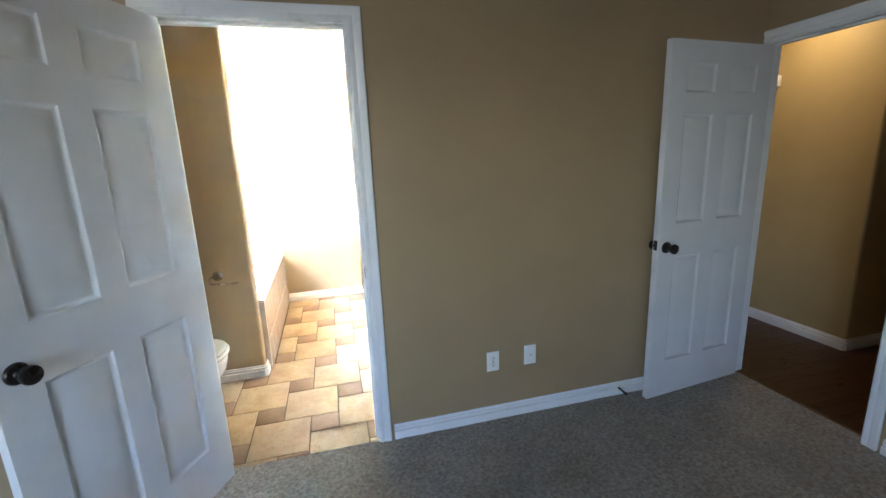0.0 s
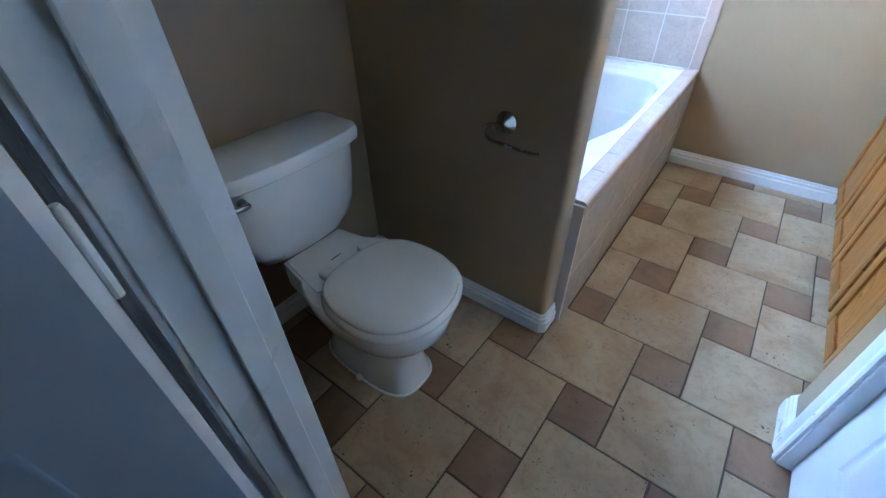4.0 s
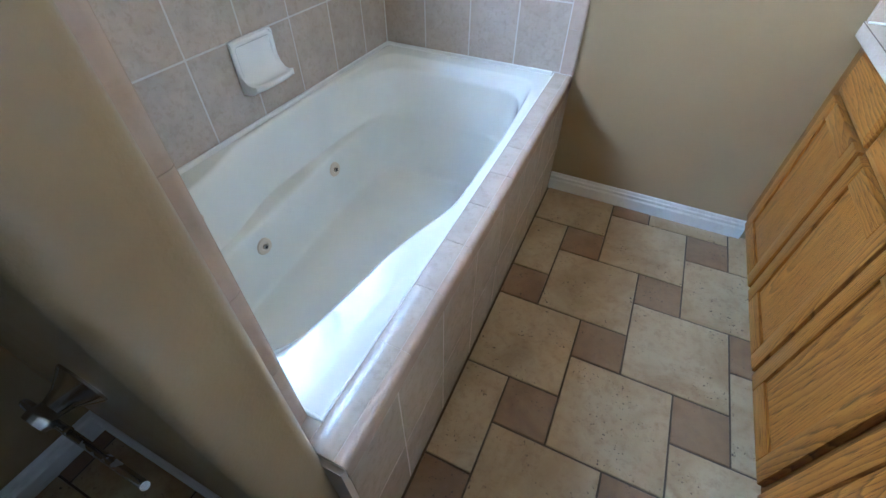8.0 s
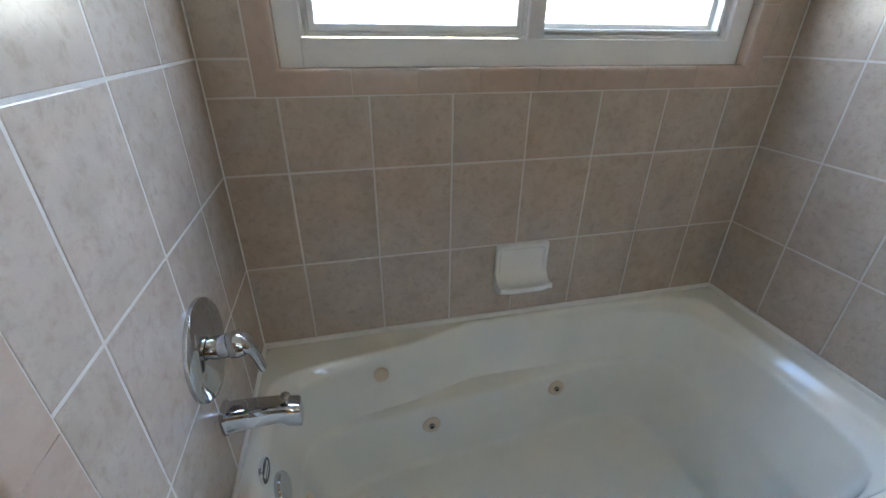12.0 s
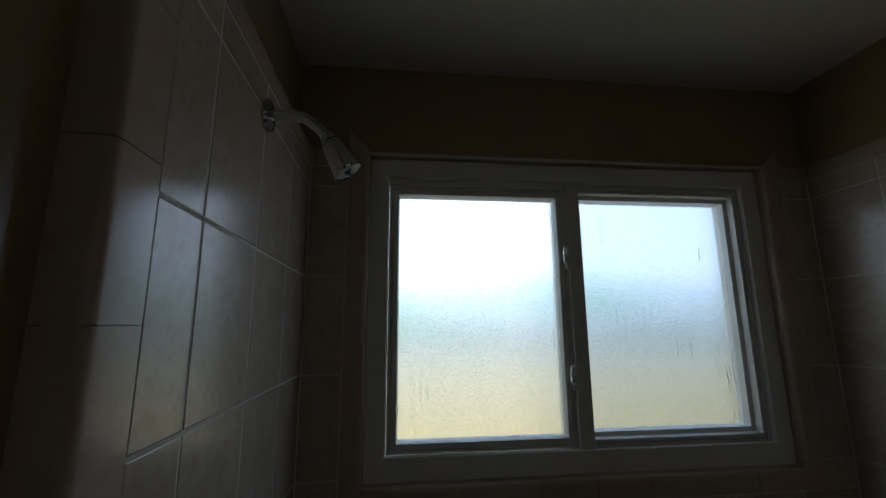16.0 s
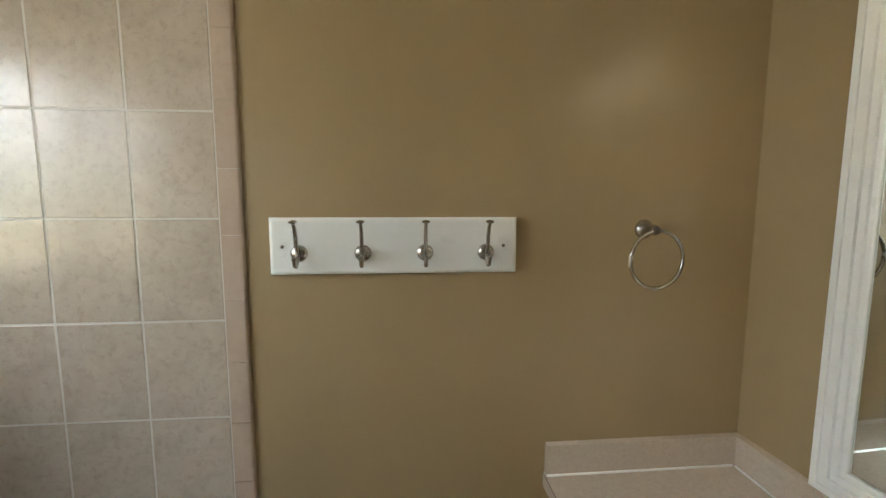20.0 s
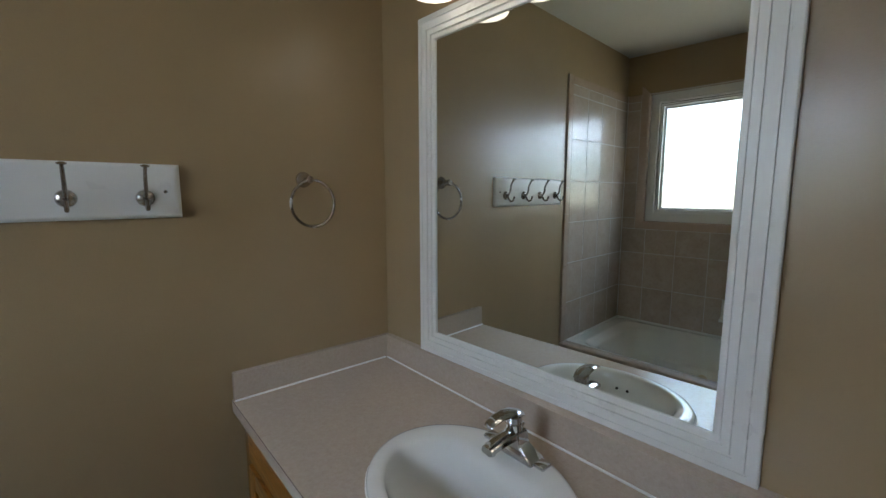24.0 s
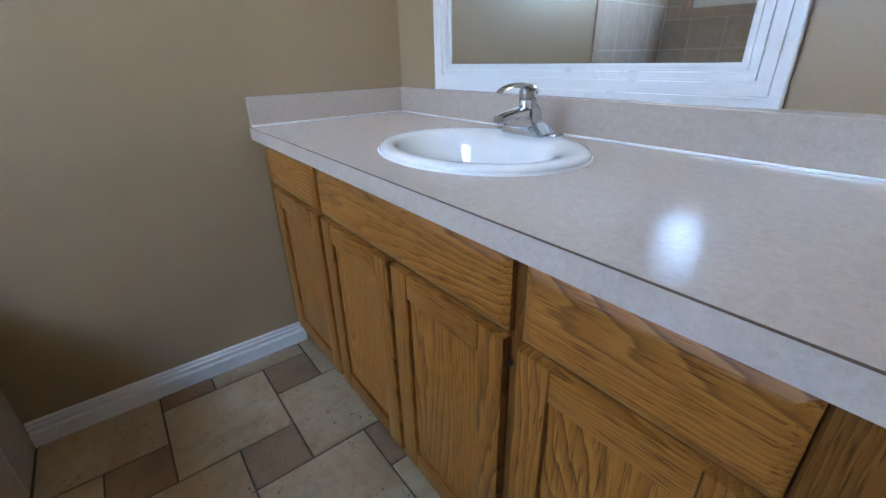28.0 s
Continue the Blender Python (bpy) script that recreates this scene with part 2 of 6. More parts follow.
def oak(name, along, base=((0.105, 0.037, 0.0055), (0.250, 0.100, 0.0140), (0.315, 0.136, 0.0215))):
    """Golden oak: wandering growth rings, fine straight grain, short dark pores. along: the axis the grain runs along."""
    m, nt, b = shader(name, base[1], 0.42)

    def stretched(across, lengthwise):
        return place(nt, (across, lengthwise, across) if along == "y" else (across, across, lengthwise), 3.0)
    field = clouds(nt, stretched(4.2, 0.62), 1.0, 1.6, 0.42)
    wobble = clouds(nt, stretched(60.0, 9.0), 1.0, 2.0, 0.5)
    axes = nt.nodes.new("ShaderNodeSeparateXYZ")
    nt.links.new(stretched(75.0, 3.0), axes.inputs[0])
    drifted = nt.nodes.new("ShaderNodeMath")
    drifted.operation = "ADD"
    nt.links.new(axes.outputs["Z" if along == "y" else "Y"], drifted.inputs[0])
    nt.links.new(wobble, drifted.inputs[1])
    count = nt.nodes.new("ShaderNodeMath")
    count.operation = "MULTIPLY_ADD"
    count.inputs[1].default_value = 46.0
    nt.links.new(field, count.inputs[0])
    nt.links.new(drifted.outputs[0], count.inputs[2])
    ring = nt.nodes.new("ShaderNodeMath")
    ring.operation = "FRACT"
    nt.links.new(count.outputs[0], ring.inputs[0])
    body = ramp(nt, ring.outputs[0], (0.0, base[0]), (0.20, tuple(0.84 * c for c in base[1])), (0.50, base[1]), (0.88, base[2]), (1.0, base[0]))
    drift = ramp(nt, clouds(nt, stretched(7.0, 1.6), 1.0, 3.0), (0.35, (0.5, 0.5, 0.5)), (0.65, (1.0, 1.0, 1.0)))
    figured = blend(nt, drift, base[1], body)
    streak = ramp(nt, clouds(nt, stretched(330.0, 5.0), 1.0, 4.0, 0.65), (0.30, (0.82, 0.79, 0.74)), (0.62, (1.05, 1.05, 1.05)))
    q = stretched(400.0, 17.0)
    pores = ramp(nt, clouds(nt, q, 1.0, 2.0, 0.5), (0.33, (0.34, 0.26, 0.19)), (0.43, (1, 1, 1)))
    col = blend(nt, 0.85, blend(nt, 0.8, figured, streak, "MULTIPLY"), pores, "MULTIPLY")
    info = nt.nodes.new("ShaderNodeObjectInfo")
    tint = ramp(nt, info.outputs["Random"], (0.0, (0.90, 0.88, 0.86)), (1.0, (1.16, 1.16, 1.16)))
    nt.links.new(blend(nt, 1.0, col, tint, "MULTIPLY"), b.inputs["Base Color"])
    b.inputs["Specular IOR Level"].default_value = 0.3
    varied(nt, b, stretched(9.0, 2.0), 1.0, 0.40, 0.52)
    relief(nt, b, clouds(nt, q, 1.0, 2.0, 0.5), 0.12, 0.0006)
    return m


WALL_PAINT = paint("tan_wall_paint", (0.345, 0.245, 0.128), 0.38, 0.44, 0.30, sheen=0.5)
HALL_PAINT = paint("hall_wall_paint", (0.44, 0.33, 0.15), 0.45, 0.55, 0.3)
CEILING_PAINT = paint("ceiling_paint", (0.56, 0.53, 0.46), 0.7, 0.85, 0.8, 0.03)
TRIM_WHITE = plain("white_trim_paint", (0.80, 0.79, 0.76), 0.30, grain=0.06, scale=40.0)
DOOR_WHITE = plain("white_door_paint", (0.69, 0.68, 0.66), 0.33, grain=0.12, scale=90.0)
VINYL = plain("white_vinyl", (0.80, 0.79, 0.76), 0.38)
FLOOR_TILE = stone_tile("cream_floor_tile", ((0.30, 0.19, 0.088), (0.415, 0.298, 0.160), (0.49, 0.38, 0.228), (0.27, 0.16, 0.075)), 40.0, 0.40, 0.35, holes=True)
SMALL_TILE = stone_tile("brown_floor_tile", ((0.165, 0.090, 0.042), (0.245, 0.145, 0.070), (0.31, 0.20, 0.105), (0.20, 0.118, 0.072)), 34.0, 0.42, 0.35, holes=True)
WALL_TILE = stone_tile("rosy_beige_wall_tile", ((0.445, 0.365, 0.29), (0.50, 0.415, 0.335), (0.55, 0.465, 0.385), (0.36, 0.28, 0.21)), 55.0, 0.22, 0.10, 5.0, 12.0)
TILE_TRIM = stone_tile("pink_bullnose_tile", ((0.46, 0.35, 0.27), (0.50, 0.385, 0.30), (0.54, 0.425, 0.34), (0.43, 0.32, 0.24)), 30.0, 0.18, 0.08, 5.0, 4.0)
FLOOR_GROUT = plain("dark_floor_grout", (0.10, 0.072, 0.048), 0.95, grain=0.5, scale=300.0, spread=0.2)
WALL_GROUT = plain("pale_wall_grout", (0.60, 0.555, 0.50), 0.8, grain=0.3, scale=300.0, spread=0.05)
TRIM_GROUT = plain("rosy_trim_grout", (0.56, 0.47, 0.39), 0.8, grain=0.3, scale=300.0, spread=0.05)
CAULK = plain("white_caulk", (0.78, 0.76, 0.71), 0.45, grain=0.1)
SPRAY_GREY = plain("grey_spray_plastic", (0.22, 0.22, 0.21), 0.5)
ACRYLIC = plain("cream_tub_acrylic", (0.80, 0.778, 0.698), 0.09, coat=0.4)
PORCELAIN = plain("white_porcelain", (0.82, 0.81, 0.775), 0.08, coat=0.5)
SEAT_PLASTIC = plain("white_seat_plastic", (0.80, 0.79, 0.75), 0.16, coat=0.2)
CHROME = plain("polished_chrome", (0.60, 0.61, 0.63), 0.05, 1.0)
NICKEL = plain("brushed_nickel", (0.44, 0.41, 0.38), 0.24, 1.0, grain=0.05, scale=400.0)
BRONZE = plain("black_bronze", (0.030, 0.024, 0.021), 0.30, 0.7)
PLATE_WHITE = plain("white_switch_plastic", (0.80, 0.78, 0.72), 0.35)
JET_CREAM = plain("cream_jet_plastic", (0.66, 0.54, 0.38), 0.3)
DARK = plain("dark_slot", (0.012, 0.011, 0.010), 0.6)
BADGE_INK = plain("badge_black", (0.02, 0.02, 0.022), 0.25)
BADGE_PALE = plain("badge_silver", (0.6, 0.6, 0.58), 0.3, 0.6)
RUBBER = plain("black_rubber", (0.02, 0.02, 0.02), 0.6)
HOSE = plain("braided_hose", (0.45, 0.45, 0.46), 0.35, 0.6)
OAK_UP, OAK_LONG = oak("oak_upright_grain", "z"), oak("oak_level_grain", "y")
# Oak darkened for the face frame; gap shade is put into its colour.
FRAME_SHADED = ((0.060, 0.021, 0.0035), (0.135, 0.053, 0.0080), (0.170, 0.072, 0.0120))
FRAME_UP, FRAME_LONG = oak("gap_shade_oak_upright_grain", "z", FRAME_SHADED), oak("gap_shade_oak_level_grain", "y", FRAME_SHADED)
# Brown with the toe recess's shade in it; also dark seam and threshold.
SHADE_AND_SEAM_BROWN = plain("shaded_toe_and_seam_brown", (0.10, 0.055, 0.022), 0.6)
CHROME_STRIP = plain("bright_metal_strip", (0.90, 0.90, 0.90), 0.32, 0.75)

m, nt, b = shader("speckled_laminate", (0.5, 0.4, 0.33), 0.34)
p = place(nt)
col = ramp(nt, clouds(nt, p, 95.0, 8.0, 0.75, 0.5), (0.26, (0.455, 0.366, 0.288)), (0.5, (0.51, 0.422, 0.342)), (0.76, (0.555, 0.472, 0.392)))
blotch = ramp(nt, clouds(nt, place(nt, (1.0, 0.75, 1.0)), 60.0, 5.0, 0.68, 0.4), (0.25, (0.965, 0.96, 0.955)), (0.75, (1.03, 1.03, 1.03)))
col = blend(nt, 1.0, col, blotch, "MULTIPLY")
fleck = ramp(nt, clouds(nt, p, 210.0, 4.0, 0.65), (0.54, (0, 0, 0)), (0.80, (0.36, 0.36, 0.36)))
nt.links.new(blend(nt, fleck, col, (0.36, 0.265, 0.205)), b.inputs["Base Color"])
varied(nt, b, p, 40.0, 0.21, 0.24)
relief(nt, b, clouds(nt, p, 260.0, 3.0), 0.08, 0.0006)
LAMINATE = m

m, nt, b = shader("silvered_mirror", (0.80, 0.83, 0.80), 0.012, 1.0)
MIRROR = m

m, nt, b = shader("obscure_glass", (0.93, 0.96, 0.96), 0.14)
b.inputs["Transmission Weight"].default_value = 1.0
b.inputs["IOR"].default_value = 1.25
p = place(nt, (1, 1, 0.45))
ripple = clouds(nt, place(nt, (1, 1, 0.8)), 150.0, 3.0, 0.6)
runs = ramp(nt, clouds(nt, place(nt, (1, 1, 0.05)), 75.0, 3.0, 0.6, 0.2), (0.56, (0, 0, 0)), (0.66, (1, 1, 1)))
wet = ramp(nt, clouds(nt, place(nt, (1, 1, 1.3)), 5.0, 3.0), (0.50, (0, 0, 0)), (0.62, (1, 1, 1)))
etch = ramp(nt, clouds(nt, place(nt), 150.0, 4.0, 0.75), (0.36, (0.66, 0.71, 0.73)), (0.60, (1.0, 1.0, 1.0)))
drops = ramp(nt, blend(nt, 1.0, runs, wet, "MULTIPLY"), (0.1, (1, 1, 1)), (0.9, (0.84, 0.87, 0.90)))
nt.links.new(blend(nt, 1.0, etch, drops, "MULTIPLY"), b.inputs["Base Color"])
relief(nt, b, blend(nt, 0.55, ripple, blend(nt, 1.0, runs, wet, "MULTIPLY"), "ADD"), 0.85, 0.0024)
varied(nt, b, p, 5.0, 0.10, 0.16)
FROSTED = m

m, nt, b = shader("pile_carpet", (0.3, 0.26, 0.2), 0.95)
p = place(nt)
pile = clouds(nt, p, 55.0, 7.0, 0.78)
tone = ramp(nt, clouds(nt, p, 3.0, 5.0, 0.6), (0.3, (0.80, 0.80, 0.80)), (0.7, (1.1, 1.1, 1.1)))
col = ramp(nt, pile, (0.34, (0.19, 0.165, 0.13)), (0.52, (0.41, 0.36, 0.29)), (0.68, (0.62, 0.56, 0.475)))
nt.links.new(blend(nt, 1.0, col, tone, "MULTIPLY"), b.inputs["Base Color"])
relief(nt, b, clouds(nt, p, 70.0, 6.0, 0.8), 1.0, 0.016)
CARPET = m

m, nt, b = shader("red_brown_plank", (0.16, 0.05, 0.02), 0.32)
p = place(nt, (1.5, 22, 22), 3.0)
nt.links.new(ramp(nt, clouds(nt, p, 2.0, 6.0, 0.65, 0.4), (0.3, (0.028, 0.011, 0.006)), (0.55, (0.058, 0.024, 0.011)), (0.75, (0.09, 0.038, 0.018))), b.inputs["Base Color"])
varied(nt, b, p, 3.0, 0.26, 0.4)
PLANK = m


def glowing(name, colour, strength, base=(0.85, 0.84, 0.80), rough=0.3):
    m, nt, b = shader(name, base, rough)
    b.inputs["Emission Color"].default_value = (*colour, 1)
    b.inputs["Emission Strength"].default_value = strength
    return m

SHADE = glowing("lit_frosted_shade", (1.0, 0.85, 0.62), 0.62)
BULB = glowing("glowing_bulb", (1.0, 0.82, 0.56), 3.3)

# ---- the plan (metres; x right, y ahead, z up; the hook wall is y = 0, the tub's tiled front x = 0) ----
WEST = -0.849          # tiled face of the wall behind the tub
NOOK_W = -0.838        # painted wall behind the toilet
PART_N, PART_S = -1.575, -1.708   # both faces of the wall between tub and toilet
PART_END = 0.005
BATH_S, BED_N = -2.588, -2.692    # both faces of the wall with the bathroom door
EAST = 1.383           # wall behind the vanity
CLOSET = 0.776         # wall with the closet door
CLOSET_N = -1.525
CEIL = 2.46
DOOR_L, DOOR_R, DOOR_H = -0.042, 0.714, 2.09
BED_E, BED_W, BED_S = 3.075, -2.2, -7.0
HALL_E = 4.11
HALL_CORNER = -2.715
HALL_X = 3.140          # where carpet meets the hall's planks
RIM = 0.532
COUNTER = 0.846
WIN = dict(y0=-1.405, y1=-0.160, z0=1.286, z1=2.180)   # opening over the tub
HD0, HD1 = -3.45, -2.699    # hall doorway in the bedroom's east wall
CD0, CD1 = -2.440, -1.740   # closet doorway


def wall_with_hole(bm, lo, hi, axis, a0, a1, z0, z1):
    """A wall block with one opening cut through; axis: the wall's long axis."""
    k = 0 if axis == "x" else 1

    def piece(b0, b1, c0, c1):
        if b1 - b0 > 1e-4 and c1 - c0 > 1e-4:
            p, q = list(lo), list(hi)
            p[k], q[k], p[2], q[2] = b0, b1, c0, c1
            box(bm, p, q)
    piece(lo[k], a0, lo[2], hi[2])
    piece(a1, hi[k], lo[2], hi[2])
    piece(a0, a1, lo[2], z0)
    piece(a0, a1, z1, hi[2])
    return bm


def rounded_upright(bm, x_test, y_test, r=0.02):
    """Rounds the upright edges that lie at a corner."""
    es = [e for e in bm.edges if abs(e.verts[0].co.z - e.verts[1].co.z) > 1 and x_test(e.verts[0].co.x) and y_test(e.verts[0].co.y)]
    bmesh.ops.bevel(bm, geom=es, offset=r, segments=5, profile=0.5, affect="EDGES")
    return bm


# walls
WALL_NORTH = structure("wall_north", block((-1.25, 0.0, -0.1), (EAST + 0.16, 0.14, CEIL)), WALL_PAINT, "tan painted bathroom wall, tiled beside the tub", "wall")
WALL_WEST = structure("wall_west", wall_with_hole(bmesh.new(), (-1.06, PART_N - 0.0355, -0.1), (WEST - 0.010, 0.0, CEIL), "y", WIN["y0"], WIN["y1"], WIN["z0"], WIN["z1"]), WALL_PAINT, "tan outer wall with a frosted window over the tub", "wall")
structure("wall_toilet", block((-1.06, BATH_S, -0.1), (NOOK_W, PART_S, CEIL)), WALL_PAINT, "tan painted wall behind the toilet", "wall")
bm = rounded_upright(block((-1.06, PART_S, -0.1), (PART_END, PART_N - 0.036, CEIL)), lambda x: x > 0, lambda y: True, 0.022)
WALL_PART = structure("wall_partition", bm, WALL_PAINT, "tan wall with rounded corners between toilet and tub", "wall")
WALL_EAST = structure("wall_east", block((EAST, CLOSET_N - 0.11, -0.1), (EAST + 0.12, 0.02, CEIL)), WALL_PAINT, "tan wall behind the vanity and mirror", "wall")
bm = wall_with_hole(bmesh.new(), (CLOSET, BATH_S, -0.1), (CLOSET + 0.11, CLOSET_N, CEIL), "y", CD0 - 0.02, CD1 + 0.02, -0.1, 2.07)
rounded_upright(bm, lambda x: x < CLOSET + 0.01, lambda y: y > CLOSET_N - 0.01)
structure("wall_closet", bm, WALL_PAINT, "tan wall with the white closet door", "wall")
structure("wall_closet_side", block((CLOSET + 0.11, CLOSET_N - 0.11, -0.1), (EAST + 0.10, CLOSET_N, CEIL)), WALL_PAINT, "tan wall at the vanity's end", "wall")
structure("wall_closet_back", block((EAST, BATH_S, -0.1), (EAST + 0.12, CLOSET_N - 0.11, CEIL)), WALL_PAINT, "plain wall at the back of the closet", "wall")
bm = wall_with_hole(bmesh.new(), (BED_W, BED_N, -0.1), (BED_E + 0.12, BATH_S, CEIL), "x", DOOR_L - 0.02, DOOR_R + 0.02, -0.1, DOOR_H + 0.02)
structure("wall_between", bm, WALL_PAINT, "tan bedroom wall with the bathroom doorway", "wall")
bm = wall_with_hole(bmesh.new(), (BED_E, BED_S, -0.1), (BED_E + 0.115, BED_N + 0.035, CEIL), "y", HD0 - 0.02, HD1 + 0.02, -0.1, 2.08)
structure("wall_bedroom_east", bm, WALL_PAINT, "tan bedroom wall with the hall doorway", "wall")
structure("wall_bedroom_west", block((BED_W - 0.12, BED_S, -0.1), (BED_W, BED_N, CEIL)), WALL_PAINT, "tan painted bedroom wall", "wall")
structure("wall_bedroom_south", wall_with_hole(bmesh.new(), (BED_W - 0.12, BED_S - 0.12, -0.1), (BED_E + 0.12, BED_S, CEIL), "x", -1.9, -0.1, 0.8, 2.1), WALL_PAINT, "tan bedroom wall with a window opening", "wall")
bm = rounded_upright(block((HALL_E, HALL_CORNER, -0.1), (6.0, -0.3, CEIL)), lambda x: x < HALL_E + 0.01, lambda y: y < HALL_CORNER + 0.01)
structure("wall_hall_east", bm, HALL_PAINT, "ochre painted hall wall with a rounded corner", "wall")
structure("wall_hall_north", block((BED_E + 0.12, -0.42, -0.1), (HALL_E, -0.30, CEIL)), HALL_PAINT, "ochre wall at the hall's end", "wall")
structure("wall_hall_west", block((BED_E, BATH_S, -0.1), (BED_E + 0.12, -0.30, CEIL)), HALL_PAINT, "ochre painted hall wall", "wall")
structure("wall_hall_south", block((BED_E + 0.12, -4.6, -0.1), (6.0, -4.48, CEIL)), HALL_PAINT, "ochre wall at the hall's other end", "wall")
structure("wall_hall_far", block((6.0, -4.6, -0.1), (6.12, -0.3, CEIL)), HALL_PAINT, "ochre wall far along the hall", "wall")
# ceilings
structure("ceiling_bathroom", block((-1.06, BATH_S, CEIL), (EAST + 0.20, 0.14, CEIL + 0.1)), CEILING_PAINT, "off-white lightly textured bathroom ceiling", "ceiling")
structure("ceiling_bedroom", block((BED_W - 0.12, BED_S - 0.12, CEIL), (BED_E + 0.12, BATH_S, CEIL + 0.1)), CEILING_PAINT, "off-white bedroom ceiling", "ceiling")
structure("ceiling_hall", block((BED_E + 0.12, -4.6, CEIL), (6.12, -0.3, CEIL + 0.1)), CEILING_PAINT, "off-white hall ceiling", "ceiling")
# floors
FLOOR = structure("floor_bathroom", block((-1.06, BED_N + 0.006, -0.1), (EAST + 0.12, 0.0, -0.0035)), FLOOR_GROUT, "bathroom floor of cream and brown tiles with dark joints", "floor")
bm = bmesh.new()
bmesh.ops.create_grid(bm, x_segments=150, y_segments=120, size=0.5, matrix=Matrix.LocRotScale(((BED_W + HALL_X) / 2, (BED_S + BED_N + 0.006) / 2, 0.004), None, (HALL_X - BED_W, BED_N + 0.006 - BED_S, 1)))
for v in bm.verts:
    v.co.z += 0.003 * noise.noise(v.co * 9.0) + 0.002 * noise.noise(v.co * 31.0)
low = bmesh.ops.extrude_face_region(bm, geom=bm.faces[:])["geom"]
for v in low:
    if isinstance(v, bmesh.types.BMVert):
        v.co.z = -0.1
structure("floor_bedroom", bm, CARPET, "beige cut-pile bedroom carpet with walked-in shading", "carpet")
HALL_FLOOR = structure("floor_hall", block((HALL_X, -4.6, -0.1), (6.0, -0.3, -0.006)), DARK, "reddish brown plank floor of the hall", "floor")
# door sill, where tile meets carpet

# ---- baseboards, casings, doors ----
BASE = [(0, 0), (0.0155, 0), (0.016, 0.049), (0.0145, 0.051), (0.0055, 0.0535), (0.0050, 0.060), (0.0120, 0.064), (0.0125, 0.071), (0.0060, 0.074), (0.0055, 0.078), (0.0075, 0.081), (0.0050, 0.086), (0.002, 0.088), (0, 0.088)]
CASING = [(0, 0), (0.0, 0.009), (0.006, 0.013), (0.018, 0.013), (0.026, 0.010), (0.044, 0.016), (0.060, 0.017), (0.064, 0.013), (0.064, 0)]


def baseboard(name, path, label="white stepped wooden baseboard"):
    """path: along the floor, with the room to its left."""
    return structure(name, trim(bmesh.new(), BASE, [(x, y, -0.002) for x, y in path], (0, 0, 1)), TRIM_WHITE, label, "baseboard", 30)


baseboard("baseboard_north", [(0.850, 0.0), (0.012, 0.0)])
baseboard("baseboard_toilet", [(NOOK_W, BATH_S), (DOOR_L - 0.072, BATH_S)])
baseboard("baseboard_toilet_side", [(NOOK_W, PART_S), (NOOK_W, BATH_S)])
c = 0.012
baseboard("baseboard_partition", [(PART_END, PART_N - 0.032), (PART_END, PART_S + c), (PART_END - c, PART_S), (NOOK_W + 0.0145, PART_S)])
baseboard("baseboard_closet", [(CLOSET, CD1 + 0.071), (CLOSET, CLOSET_N - c), (CLOSET + c, CLOSET_N), (CLOSET + 0.022, CLOSET_N)])
baseboard("baseboard_bedroom_north", [(BED_E, BED_N), (DOOR_R + 0.088, BED_N)])
baseboard("baseboard_bedroom_north_west", [(DOOR_L - 0.088, BED_N), (BED_W, BED_N)])
baseboard("baseboard_bedroom_west", [(BED_W, BED_N), (BED_W, BED_S)])
baseboard("baseboard_bedroom_east", [(BED_E, BED_S), (BED_E, HD0 - 0.088)])
baseboard("baseboard_hall", [(5.98, HALL_CORNER), (HALL_E + c, HALL_CORNER), (HALL_E, HALL_CORNER + c), (HALL_E, -0.42)])


def casing(name, path, normal, label="white moulded door casing"):
    return structure(name, trim(bmesh.new(), CASING, path, normal), TRIM_WHITE, label, "door casing", 30)


def doorway(tag, axis, a0, a1, top, f0, f1, stop_at, near=True, far=True):
    """Jamb lining, door stop and casings of a doorway; f0, f1: the wall's two faces."""
    def at(a, f, z):
        return (a, f, z) if axis == "x" else (f, a, z)
    bm = bmesh.new()
    lo, hi = min(f0, f1) - 0.001, max(f0, f1) + 0.001
    for p, q in ((a0 - 0.019, a0), (a1, a1 + 0.019)):
        u, w = at(p, lo, -0.002), at(q, hi, top)
        box(bm, u, w, 0.0015)
    box(bm, at(a0 - 0.019, lo, top), at(a1 + 0.019, hi, top + 0.019), 0.0015)
    jamb = structure("door_jamb_" + tag, bm, TRIM_WHITE, "white painted door jamb", "door jamb")
    bm = bmesh.new()
    s0, s1 = stop_at
    for p, q in ((a0, a0 + 0.011), (a1 - 0.011, a1)):
        box(bm, at(p, s0, -0.002), at(q, s1, top), 0.002)
    box(bm, at(a0 + 0.011, s0, top - 0.011), at(a1 - 0.011, s1, top), 0.002)
    part("door_stop", bm, TRIM_WHITE, jamb)
    e = 0.006
    for k, (f, on) in enumerate(((min(f0, f1), near), (max(f0, f1), far))):
        if not on:
            continue
        sign = -1 if k == 0 else 1
        normal = at(0, sign, 0)
        pts = [at(a0 - e, f, -0.002), at(a0 - e, f, top + e), at(a1 + e, f, top + e), at(a1 + e, f, -0.002)]
        d = V(normal).cross(V(pts[1]) - V(pts[0]))
        outward = V(at(-1, 0, 0))
        if d.dot(outward) < 0:
            pts = pts[::-1]
        casing("door_casing_%s_%s" % (tag, "ab"[k]), pts, normal)
    return jamb


doorway("bathroom", "x", DOOR_L, DOOR_R, DOOR_H, BED_N, BATH_S, (BED_N + 0.040, BED_N + 0.075), far=False)
doorway("hall", "y", HD0, HD1, 2.06, BED_E, BED_E + 0.115, (BED_E + 0.040, BED_E + 0.075))
